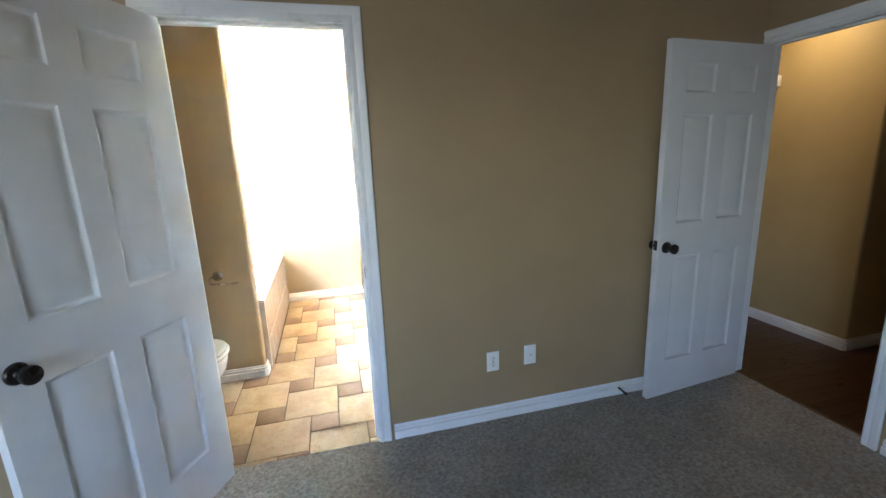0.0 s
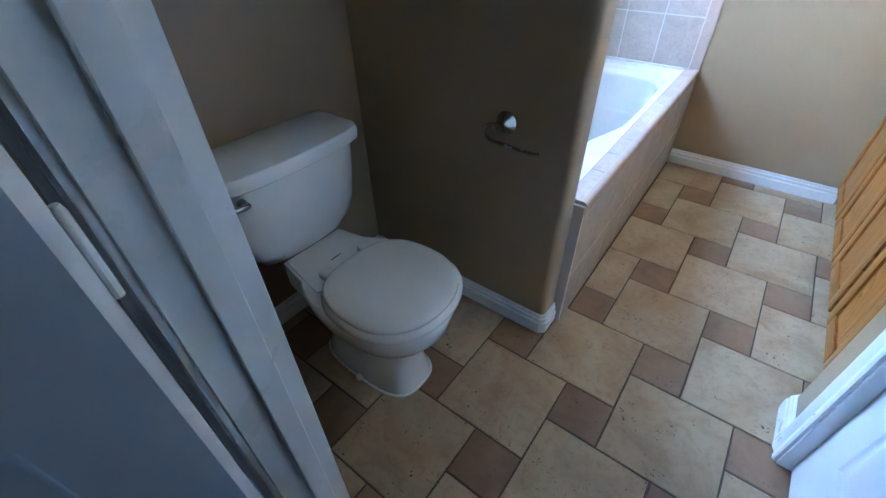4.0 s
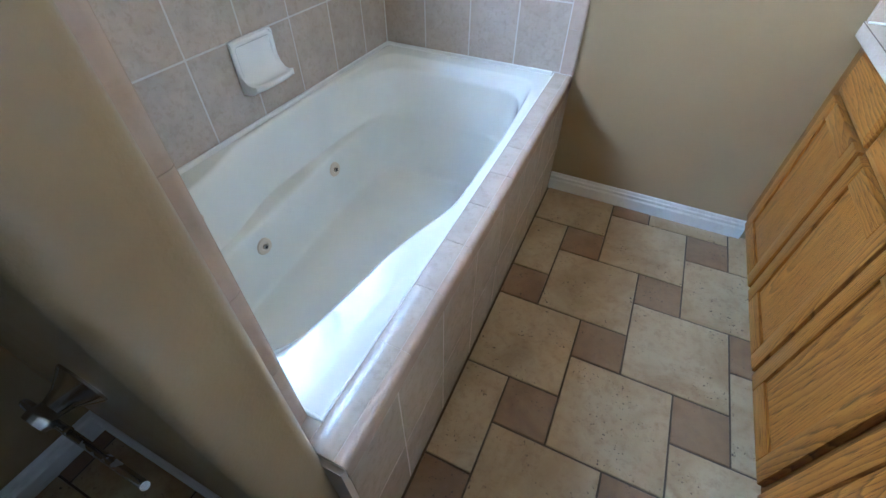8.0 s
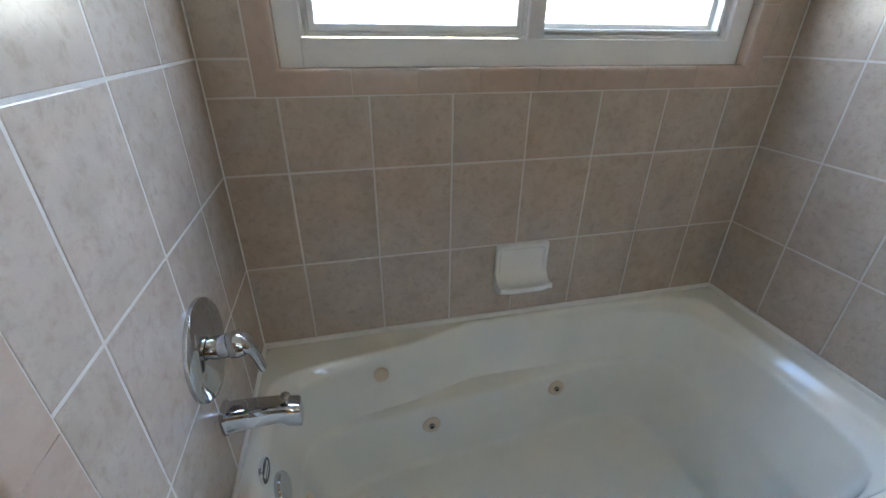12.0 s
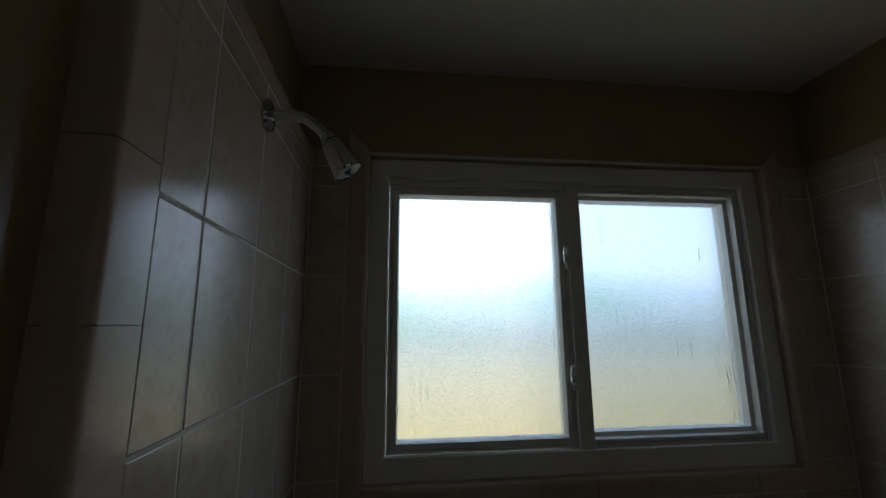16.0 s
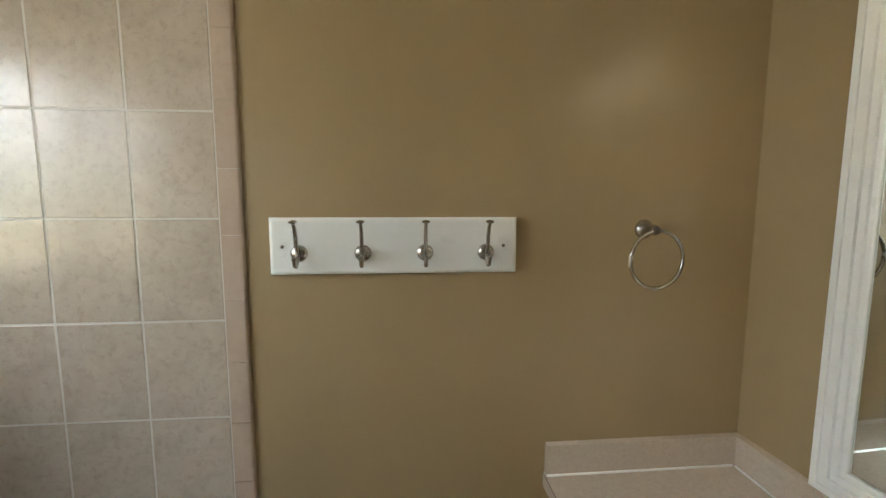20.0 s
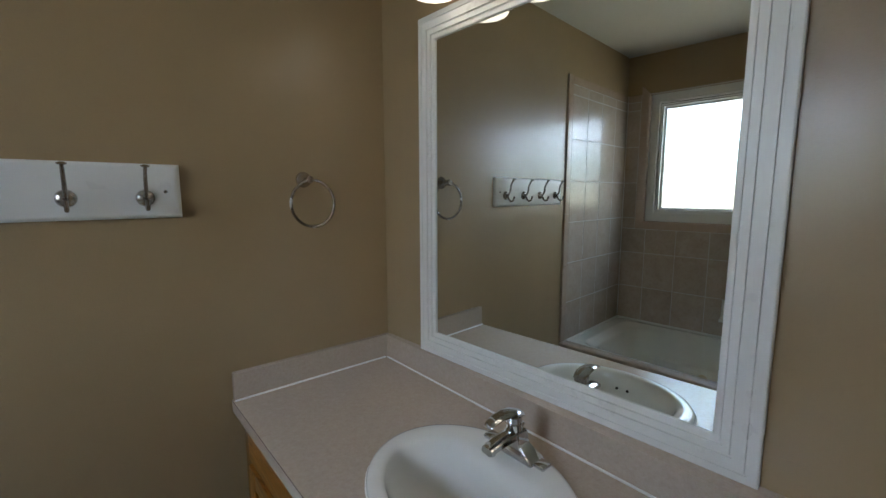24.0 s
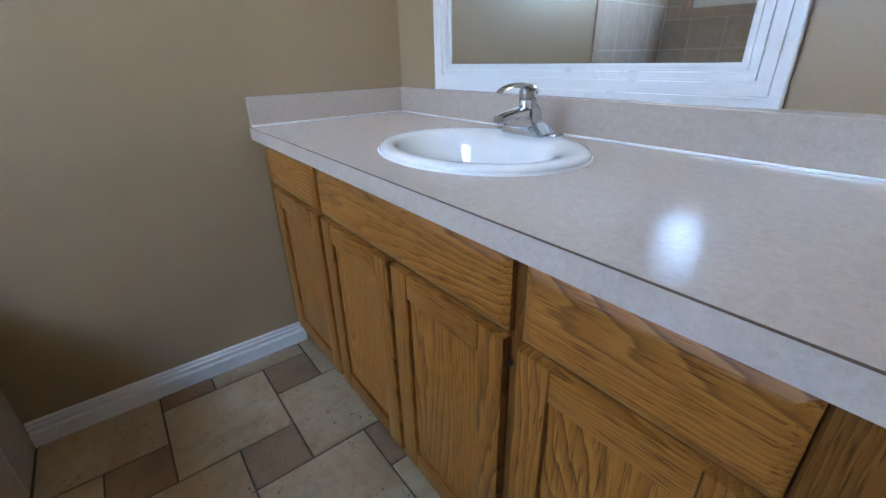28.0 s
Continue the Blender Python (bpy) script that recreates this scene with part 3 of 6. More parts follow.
doorway("closet", "y", CD0, CD1, 2.05, CLOSET, CLOSET + 0.11, (CLOSET + 0.075, CLOSET + 0.105), far=False)

def knob_set(parent, x, z, face_y, sign, mat=BRONZE):
    """Round door knob with its rose; sign: the way it points along y."""
    bm = lathe(bmesh.new(), [(0.033, 0), (0.033, 0.004), (0.029, 0.010), (0.016, 0.014), (0.0125, 0.020), (0.0125, 0.034), (0.018, 0.040),
                             (0.0265, 0.046), (0.029, 0.054), (0.027, 0.062), (0.019, 0.067), (0.0, 0.069)], (x, face_y, z), (0, sign, 0), 28)
    return part("door_handle", bm, mat, parent, "dark bronze round knob on a rose")


def panel_door(tag, width, height, label, thick=0.035):
    """Six-panel door in its own space: hinge edge at x = 0, faces at y = 0 and y = -thick."""
    root = thing(tag, (0, 0, 0), label, "door", kind="structure")
    st = 0.120
    mid = 0.105
    pw = (width - 2 * st - mid) / 2
    xs = [0, st, st + pw, st + pw + mid, width - st, width]
    zs = [0, 0.230, 0.880, 1.072, height - 0.370, height - 0.260, height - 0.110, height]
    bm = bmesh.new()
    fields = []
    for y, s in ((0.0, 1), (-thick, -1)):
        for i in range(5):
            for j in range(7):
                x0, x1, z0, z1 = xs[i], xs[i + 1], zs[j], zs[j + 1]
                ring = [(x0, z0), (x1, z0), (x1, z1), (x0, z1)]
                if i in (1, 3) and j in (1, 3, 5):
                    def ins(d, depth):
                        return [V((x0 + d, y - s * depth, z0 + d)), V((x1 - d, y - s * depth, z0 + d)), V((x1 - d, y - s * depth, z1 - d)), V((x0 + d, y - s * depth, z1 - d))]
                    loft(bm, [ins(0, 0), ins(0.004, 0.003), ins(0.010, 0.008), ins(0.016, 0.0095)], False, True)
                    b2 = bmesh.new()
                    loft(b2, [ins(0.0165, 0.0095), ins(0.022, 0.0085), ins(0.042, 0.0035), ins(0.045, 0.003)], False, True)
                    fields.append(b2)
                else:
                    bm.faces.new([bm.verts.new((x, y, z)) for x, z in ring])
    for a, b in (((0, 0), (width, 0)), ((width, 0), (width, height)), ((width, height), (0, height)), ((0, height), (0, 0))):
        bm.faces.new([bm.verts.new((a[0], 0, a[1])), bm.verts.new((b[0], 0, b[1])), bm.verts.new((b[0], -thick, b[1])), bm.verts.new((a[0], -thick, a[1]))])
    bmesh.ops.remove_doubles(bm, verts=bm.verts[:], dist=1e-5)
    leaf = part("leaf", bm, DOOR_WHITE, root, "white six-panel leaf", 30)
    for b2 in fields:
        part("panel", b2, DOOR_WHITE, leaf, "", 30)
    kx = width - 0.062
    for y, s in ((0.0, 1), (-thick, -1)):
        knob_set(root, kx, 0.94, y, s)
    part("latch_plate", block((width - 0.0005, -thick / 2 - 0.0125, 0.927), (width + 0.0015, -thick / 2 + 0.0125, 0.984), 0.0006), BRONZE, root, "dark latch plate")
    bm = bmesh.new()
    lathe(bm, [(0.0085, 0), (0.0085, 0.010), (0.006, 0.012)], (width + 0.0005, -thick / 2, 0.955), (1, 0, 0), 12)
    part("latch_bolt", bm, BRONZE, root)
    for z in (0.19, height / 2, height - 0.19):
        bm = lathe(bmesh.new(), [(0.006, 0), (0.006, 0.09), (0.004, 0.096)], (-0.002, -thick - 0.004, z - 0.045), (0, 0, 1), 10)
        part("hinge", bm, TRIM_WHITE, root, "painted hinge knuckle")
    return root


def hang(door, x, y, degrees):
    """Stands the door on its hinge, its leaf running the given way."""
    door.matrix_basis = pose(x, y, 0.012, 0, 0, degrees)


hang(panel_door("door_bathroom", 0.780, 2.065, "white six-panel bathroom door standing open into the bedroom"), -0.002, BED_N - 0.040, 244.0)
hang(panel_door("door_hall", 0.765, 2.035, "white six-panel bedroom door opened back against the wall"), BED_E + 0.016, HD1 - 0.040, 185.6)
closet = panel_door("door_closet", 0.694, 2.03, "closed white six-panel closet door with a dark knob")
closet.matrix_basis = pose(CLOSET + 0.033, CD0 + 0.003, 0.012, 0, 0, 90)
# strike plate on the bathroom jamb
bm = block((DOOR_R - 0.0015, BED_N + 0.006, 0.925), (DOOR_R + 0.002, BED_N + 0.034, 0.985), 0.001)
strike = part("strike_plate", bm, BRONZE, None)
tagged(strike, "dark bronze strike plate let into the jamb", "strike plate")
part("strike_hole", block((DOOR_R - 0.0022, BED_N + 0.012, 0.942), (DOOR_R - 0.0010, BED_N + 0.027, 0.968)), DARK, strike)

# ---- window over the tub ----
def tile_rect(parent, mat, axis, face, a0, a1, z0, z1, name="tile", thick=0.008, gap=0.0021, sign=1):
    """One wall tile with eased edges. axis: its normal; sign: the way it faces."""
    a0, a1, z0, z1 = a0 + gap, a1 - gap, z0 + gap, z1 - gap
    if a1 - a0 < 0.006 or z1 - z0 < 0.006:
        return None
    key = (axis, sign, round(a1 - a0, 4), round(z1 - z0, 4), mat.name, thick)
    w, h = (a1 - a0) / 2, (z1 - z0) / 2
    if key not in TILE_MESHES:
        def ring(d, depth):
            pts = [(-w + d, -h + d), (w - d, -h + d), (w - d, h - d), (-w + d, h - d)]
            return [V((-sign * depth, p, q)) if axis == "x" else V((p, -sign * depth, q)) if axis == "y" else V((p, q, -depth)) for p, q in pts]
        bm = loft(bmesh.new(), [ring(0, thick), ring(0, 0.0018), ring(0.0008, 0.0005), ring(0.002, 0.0)], True, True)
        bmesh.ops.recalc_face_normals(bm, faces=bm.faces[:])
        me = bpy.data.meshes.new(name)
        bm.to_mesh(me)
        bm.free()
        me.materials.append(mat)
        TILE_MESHES[key] = me
    ob = new(name, TILE_MESHES[key])
    c, z = (a0 + a1) / 2, (z0 + z1) / 2
    ob.location = (face, c, z) if axis == "x" else (c, face, z)
    ob.parent = parent
    return ob


TILE_MESHES = {}
Y0, Y1, Z0, Z1 = WIN["y0"], WIN["y1"], WIN["z0"], WIN["z1"]
window = thing("window_1", (-0.97, (Y0 + Y1) / 2, Z0), "white vinyl sliding window with two frosted panes", "window", kind="structure")


def frame_ring(y0, y1, z0, z1, profile):
    """A mitred ring in the window's plane; profile of (inward, x)."""
    pts = [(0, y0, z0), (0, y1, z0), (0, y1, z1), (0, y0, z1)]
    return trim(bmesh.new(), profile, pts, (1, 0, 0), True)


MID = -0.806        # where the sash meets the fixed light
XF = WEST - 0.030   # face of the outer frame
part("window_frame", frame_ring(Y0 + 0.001, Y1 - 0.001, Z0 + 0.001, Z1 - 0.001,
     [(0, XF - 0.09), (0, XF - 0.002), (0.002, XF), (0.054, XF), (0.0555, XF - 0.0015), (0.057, XF - 0.012), (0.058, XF - 0.09)]), VINYL, window, "broad flat white vinyl frame", 30)
part("sill_cover", block((XF - 0.020, Y0 + 0.052, Z0 + 0.0025), (XF + 0.0025, Y1 - 0.052, Z0 + 0.064), 0.0015), VINYL, window, "flat cover along the bottom rail")
fixed = part("window_frame", frame_ring(MID - 0.024, Y1 - 0.058, Z0 + 0.062, Z1 - 0.062,
     [(0, XF - 0.088), (0, XF - 0.014), (0.006, XF - 0.012), (0.011, XF - 0.014), (0.012, XF - 0.022), (0.016, XF - 0.022), (0.017, XF - 0.012), (0.024, XF - 0.014), (0.026, XF - 0.036), (0.038, XF - 0.040), (0.038, XF - 0.088)]), VINYL, window, "fixed light's stepped frame", 30)
sash = part("sash", frame_ring(Y0 + 0.060, MID - 0.004, Z0 + 0.066, Z1 - 0.078,
     [(0, XF - 0.055), (0, XF - 0.016), (0.002, XF - 0.014), (0.008, XF - 0.014), (0.009, XF - 0.019), (0.012, XF - 0.019), (0.013, XF - 0.013), (0.026, XF - 0.015), (0.030, XF - 0.026), (0.030, XF - 0.055)]), VINYL, window, "sliding sash", 30)
part("track", block((XF - 0.06, Y0 + 0.060, Z1 - 0.0775), (XF - 0.006, MID - 0.004, Z1 - 0.0585), 0.002), VINYL, window)
bm = block((XF - 0.050, MID - 0.004, Z0 + 0.060), (XF - 0.002, MID + 0.040, Z1 - 0.060), 0.003, 2)
part("meeting_stile", bm, VINYL, window, "upright meeting stile", 30)
for name, y0, y1, z0, z1, x in (("pane", Y0 + 0.089, MID - 0.033, Z0 + 0.095, Z1 - 0.107, XF - 0.036), ("pane", MID + 0.030, Y1 - 0.095, Z0 + 0.087, Z1 - 0.087, XF - 0.062)):
    pane = part(name, block((x - 0.004, y0 - 0.004, z0 - 0.004), (x, y1 + 0.004, z1 + 0.004)), FROSTED, window, "frosted glass pane")
    pane.visible_shadow = False
for z in (1.890, 1.545):
    bm = bmesh.new()
    box(bm, (XF - 0.012, MID - 0.014, z - 0.036), (XF + 0.003, MID - 0.003, z + 0.030), 0.002)
    box(bm, (XF + 0.002, MID - 0.020, z - 0.020), (XF + 0.014, MID - 0.004, z + 0.004), 0.003)
    tube(bm, arc((XF + 0.003, MID - 0.016, z + 0.004), 0.024, -80, 80, 8, (0.45, -0.3, 0), (0, 0, 1)), 0.0035, 8)
    part("latch", bm, CHROME_STRIP, window, "small metal sash latch")

# what the frosted glass lets through: sky over a pale yard
m = bpy.data.materials.new("sky_over_yard")
m.use_nodes = True
nt = m.node_tree
nt.nodes.clear()
out = nt.nodes.new("ShaderNodeOutputMaterial")
em = nt.nodes.new("ShaderNodeEmission")
geo = nt.nodes.new("ShaderNodeNewGeometry")
xyz = nt.nodes.new("ShaderNodeSeparateXYZ")
nt.links.new(geo.outputs["Position"], xyz.inputs[0])
rng = nt.nodes.new("ShaderNodeMapRange")
rng.inputs["From Min"].default_value, rng.inputs["From Max"].default_value = 0.0, 3.6
nt.links.new(xyz.outputs["Z"], rng.inputs["Value"])
hues = ramp(nt, rng.outputs[0], (0.0, (0.20, 0.18, 0.13)), (0.33, (0.50, 0.42, 0.235)), (0.40, (0.50, 0.46, 0.32)), (0.455, (0.42, 0.46, 0.42)), (0.50, (0.62, 0.69, 0.71)), (0.55, (0.95, 1.02, 1.10)), (0.66, (0.95, 1.07, 1.18)), (0.72, (0.48, 0.66, 0.80)), (1.0, (0.34, 0.55, 0.85)))
hedge = ramp(nt, clouds(nt, place(nt, (0, 0.8, 1.6)), 1.6, 3.0), (0.46, (1, 1, 1)), (0.62, (0.66, 0.82, 0.66)))
band = ramp(nt, rng.outputs[0], (0.42, (0, 0, 0)), (0.50, (1, 1, 1)), (0.58, (0, 0, 0)))
tinted = blend(nt, band, hues, blend(nt, 1.0, hues, hedge, "MULTIPLY"))
side = nt.nodes.new("ShaderNodeMapRange")
side.inputs["From Min"].default_value, side.inputs["From Max"].default_value = -2.5, 1.1
nt.links.new(xyz.outputs["Y"], side.inputs["Value"])
trees = ramp(nt, side.outputs[0], (0.48, (1, 1, 1)), (0.60, (0.62, 0.66, 0.72)), (0.8, (0.55, 0.60, 0.66)))
nt.links.new(blend(nt, 1.0, tinted, trees, "MULTIPLY"), em.inputs["Color"])
em.inputs["Strength"].default_value = BACKDROP
nt.links.new(em.outputs[0], out.inputs["Surface"])
structure("backdrop", block((-1.75, -2.5, 0.0), (-1.74, 1.1, 3.6)), m, "bright sky over a pale yard beyond the frosted window", "backdrop")

# ---- tiled walls round the tub ----
ROWS = [RIM + 0.012] + [0.795 + 0.257 * k for k in range(6)] + [2.140]
TOP = 2.190
ROWS_TRIM = [RIM + 0.012 + 0.1635 * k for k in range(10)] + [2.140]


def grout_sheet(name, lo, hi, parent):
    return part(name, block(lo, hi), WALL_GROUT, parent)


# hook wall
grout_sheet("grout", (WEST, -0.0077, RIM - 0.02), (0.008, 0.0, TOP - 0.004), WALL_NORTH)
cols = [WEST, -0.650, -0.4435, -0.241, -0.043]
for a0, a1 in zip(cols, cols[1:]):
    for z0, z1 in zip(ROWS, ROWS[1:]):
        tile_rect(WALL_NORTH, WALL_TILE, "y", -0.0085, a0, a1, z0, z1, sign=-1)


def bullnose(parent, pts_a, pts_b, mat=TILE_TRIM, name="trim_tile"):
    """A rounded edge tile: the same outline at both ends."""
    bm = loft(bmesh.new(), [pts_a, pts_b])
    return part(name, bm, mat, parent, "", 40)


def quarter(cx, cy, r, a0, a1, n=5):
    return [(cx + r * math.cos(radians(a0 + (a1 - a0) * i / n)), cy + r * math.sin(radians(a0 + (a1 - a0) * i / n))) for i in range(n + 1)]


def upright_trim(parent, outline, zs, gap=0.0006):
    for z0, z1 in zip(zs, zs[1:]):
        if z1 - z0 > 0.01:
            bullnose(parent, [V((x, y, z0 + gap)) for x, y in outline], [V((x, y, z1 - gap)) for x, y in outline])


# rounded edge column and cap row on the hook wall
upright_trim(WALL_NORTH, [(-0.0415, -0.0002), (-0.0415, -0.010)] + quarter(0.003, -0.001, 0.0095, 270, 360), ROWS_TRIM + [TOP])
xs = [WEST + 0.002 + 0.157 * k for k in range(6) if WEST + 0.157 * k < -0.06] + [-0.044]
for a0, a1 in zip(xs, xs[1:]):
    prof = [(-0.0002, 2.1415), (-0.010, 2.1415), (-0.0105, TOP - 0.010), (-0.008, TOP - 0.003), (-0.002, TOP), (-0.0002, TOP)]
    bullnose(WALL_NORTH, [V((a0 + 0.0006, y, z)) for y, z in prof], [V((a1 - 0.0006, y, z)) for y, z in prof])

# window wall
bm = wall_with_hole(bmesh.new(), (WEST - 0.010, PART_N + 0.004, RIM - 0.02), (WEST - 0.0008, -0.0077, TOP - 0.004), "y", Y0, Y1, Z0, Z1)
part("grout", bm, WALL_GROUT, WALL_WEST)
cols = [PART_N + 0.008, -1.418, -1.212, -1.006, -0.800, -0.594, -0.388, -0.182, -0.0085]
TR = 0.056   # width of the rounded trim round the window
for a0, a1 in zip(cols, cols[1:]):
    for z0, z1 in zip(ROWS, ROWS[1:]):
        h0, h1, k0 = Y0 - TR, Y1 + TR, Z0 - TR
        if a1 <= h0 + 1e-3 or a0 >= h1 - 1e-3 or z1 <= k0 + 1e-3:
            tile_rect(WALL_WEST, WALL_TILE, "x", WEST, a0, a1, z0, z1)
            continue
        if z0 < k0:
            tile_rect(WALL_WEST, WALL_TILE, "x", WEST, a0, a1, z0, k0)
        lo_z = max(z0, k0)
        if a0 < h0:
            tile_rect(WALL_WEST, WALL_TILE, "x", WEST, a0, h0, lo_z, z1)
        if a1 > h1:
            tile_rect(WALL_WEST, WALL_TILE, "x", WEST, h1, a1, lo_z, z1)
# trim round the window: face strip, rounded edge and return into the reveal
prof = [(-TR + 0.001, WEST - 0.008), (-TR + 0.001, WEST + 0.0015), (-0.012, WEST + 0.003)] + [(p, q) for p, q in quarter(-0.008, WEST - 0.008, 0.0105, 90, 0)][1:] + [(0.0025, XF - 0.001), (0.0, XF - 0.001)]
prof = [(-u, x) for u, x in prof]


def window_trim(p0, p1, normal_sign=1):
    """One side of the window's rounded trim, in pieces."""
    a, b = V(p0), V(p1)
    n = max(1, round((b - a).length / 0.152))
    for i in range(n):
        s0, s1 = a.lerp(b, i / n), a.lerp(b, (i + 1) / n)
        d = (b - a).normalized()
        left = V((1, 0, 0)).cross(d)
        g0 = d * 0.0006
        e0 = [V((x, (s0 + g0).y, (s0 + g0).z)) - left * u for u, x in prof]
        e1 = [V((x, (s1 - g0).y, (s1 - g0).z)) - left * u for u, x in prof]
        if i == 0:
            e0 = [V((x, s0.y, s0.z)) - left * u - d * max(u, -0.004) for u, x in prof]
        if i == n - 1:
            e1 = [V((x, s1.y, s1.z)) - left * u + d * max(u, -0.004) for u, x in prof]
        bullnose(WALL_WEST, e0, e1)


window_trim((0, Y0, Z0), (0, Y1, Z0))
window_trim((0, Y1, Z0), (0, Y1, TOP))
window_trim((0, Y0, TOP), (0, Y0, Z0))
for y0, y1 in ((PART_N + 0.008, Y0 - TR), (Y1 + TR, -0.0085)):
    prof2 = [(WEST - 0.009, 2.1415), (WEST + 0.0015, 2.1415), (WEST + 0.002, TOP - 0.010), (WEST, TOP - 0.003), (WEST - 0.006, TOP), (WEST - 0.009, TOP)]
    if y1 - y0 > 0.02:
        bullnose(WALL_WEST, [V((x, y0 + 0.0014, z)) for x, z in prof2], [V((x, y1 - 0.0014, z)) for x, z in prof2])

# faucet wall
SF = PART_N + 0.0085   # its tiled face
grout_sheet("grout", (WEST - 0.012, PART_N - 0.037, RIM - 0.02), (-0.076, PART_N + 0.0077, TOP - 0.004), WALL_PART)
cols = [WEST, -0.652, -0.446, -0.240, -0.135]
for a0, a1 in zip(cols, cols[1:]):
    for z0, z1 in zip(ROWS, ROWS[1:]):
        tile_rect(WALL_PART, WALL_TILE, "y", SF, a0, a1, z0, z1, sign=1)
upright_trim(WALL_PART, [(-0.1335, PART_N - 0.004), (-0.1335, PART_N + 0.010)] + quarter(-0.074, PART_N - 0.002, 0.0120, 90, 0) + [(-0.062, PART_N - 0.0355), (-0.069, PART_N - 0.038)], ROWS_TRIM + [TOP])
xs = [WEST + 0.002 + 0.1577 * k for k in range(6) if WEST + 0.1577 * k < -0.15] + [-0.136]
for a0, a1 in zip(xs, xs[1:]):
    if a1 - a0 > 0.01:
        prof = [(PART_N + 0.0002, 2.1415), (PART_N + 0.010, 2.1415), (PART_N + 0.0105, TOP - 0.010), (PART_N + 0.008, TOP - 0.003), (PART_N + 0.002, TOP), (PART_N + 0.0002, TOP)]
        bullnose(WALL_PART, [V((a0 + 0.0006, y, z)) for y, z in prof], [V((a1 - 0.0006, y, z)) for y, z in prof])

# ---- tub front: tiled apron with a rounded deck ----
AY0, AY1 = PART_N - 0.034, -0.0005
apron = structure("tub_apron", block((-0.070, AY0 - 0.01, -0.05), (-0.0012, AY1, RIM - 0.004)), TRIM_GROUT, "low tiled wall along the front of the tub", "tub apron")
DK = RIM + 0.010
ys = [AY1 - 0.2065 * k for k in range(8)] + [AY0]
for y1, y0 in zip(ys, ys[1:]):
    for z0, z1 in ((-0.004, 0.232), (0.232, DK - 0.052)):
        tile_rect(apron, WALL_TILE, "x", 0.0, y0, y1, z0, z1)
# rounded nose over the front edge, flat deck strip behind it
ys = [AY1 - 0.1545 * k for k in range(10)] + [AY0]
for y1, y0 in zip(ys, ys[1:]):
    if y1 - y0 < 0.01:
        continue
    nose = [(-0.008, DK - 0.0505), (0.0008, DK - 0.0505)] + quarter(-0.013, DK - 0.0150, 0.0145, 0, 90) + [(-0.020, DK - 0.0005), (-0.020, DK - 0.010)]
    bullnose(apron, [V((x, y0 + 0.0007, z)) for x, z in nose], [V((x, y1 - 0.0007, z)) for x, z in nose])
    strip = [(-0.0215, DK - 0.010), (-0.0215, DK - 0.0012), (-0.0235, DK), (-0.071, DK), (-0.073, DK - 0.0015), (-0.073, DK - 0.010)]
    bullnose(apron, [V((x, y0 + 0.0007, z)) for x, z in strip], [V((x, y1 - 0.0007, z)) for x, z in strip], WALL_TILE, "deck_tile")

# grout body just under the deck tiles, and the caulk along the tub's edge
body = [(-0.0725, DK - 0.012), (-0.0002, DK - 0.0515), (-0.0002, DK - 0.0150)] + quarter(-0.013, DK - 0.0150, 0.0136, 10, 90) + [(-0.0725, DK - 0.0011)]
part("grout", loft(bmesh.new(), [[V((x, AY0, z)) for x, z in body], [V((x, AY1, z)) for x, z in body]]), TRIM_GROUT, apron, "", 40)
part("caulk", block((-0.0790, AY0, RIM - 0.012), (-0.0735, AY1, DK - 0.003), 0.0015), CAULK, apron)
part("deck_tile", block((-0.130, PART_N - 0.038, RIM - 0.060), (-0.0725, SF + 0.005, DK - 0.0006), 0.001), WALL_TILE, apron)
swing(apron, 1.0, (0.0, 0.0)).location.x += 0.010

# white caulk where tub and tiles meet, and in the two tiled corners
caulk = part("caulk", block((WEST - 0.001, SF, RIM - 0.004), (WEST + 0.006, -0.009, RIM + 0.0145), 0.002), CAULK, WALL_WEST)
part("caulk", block((WEST + 0.006, SF - 0.001, RIM - 0.004), (-0.034, SF + 0.006, RIM + 0.0145), 0.002), CAULK, WALL_PART)
part("caulk", block((WEST + 0.006, -0.0145, RIM - 0.004), (-0.075, -0.008, RIM + 0.0145), 0.002), CAULK, WALL_NORTH)
part("caulk", block((WEST - 0.001, SF - 0.001, RIM + 0.0145), (WEST + 0.0028, SF + 0.0028, TOP), 0.001), CAULK, WALL_PART)
part("caulk", block((WEST - 0.001, -0.0115, RIM + 0.0145), (WEST + 0.0028, -0.008, TOP), 0.001), CAULK, WALL_NORTH)

# ---- bathtub ----
tub = thing("bathtub", (-0.47, -0.77, 0.0), "cream acrylic jetted bathtub with a waisted basin", "bathtub")
TX0, TX1, TY0, TY1 = WEST + 0.003, -0.0630, SF + 0.002, -0.0105
XC = (TX0 + TX1) / 2
N = 208


def upper(y):
    """How wide the basin's upper part is along its length: a broad seat, a short shoulder, narrow at the faucet."""
    knots = ((-1.60, 0.680), (-1.40, 0.755), (-1.175, 0.828), (-1.135, 0.848), (-0.955, 0.988), (-0.905, 1.0), (-0.55, 0.985), (-0.15, 0.925), (0.0, 0.90))
    for (ya, wa), (yb, wb) in zip(knots, knots[1:]):
        if y <= yb:
            return wa + (wb - wa) * max(y - ya, 0) / (yb - ya)
    return knots[-1][1]


def lower(y):
    """How wide the well is: a straight taper to the faucet end."""
    return 0.755 + 0.245 * min(max((y + 1.45) / 0.95, 0.0), 1.0)


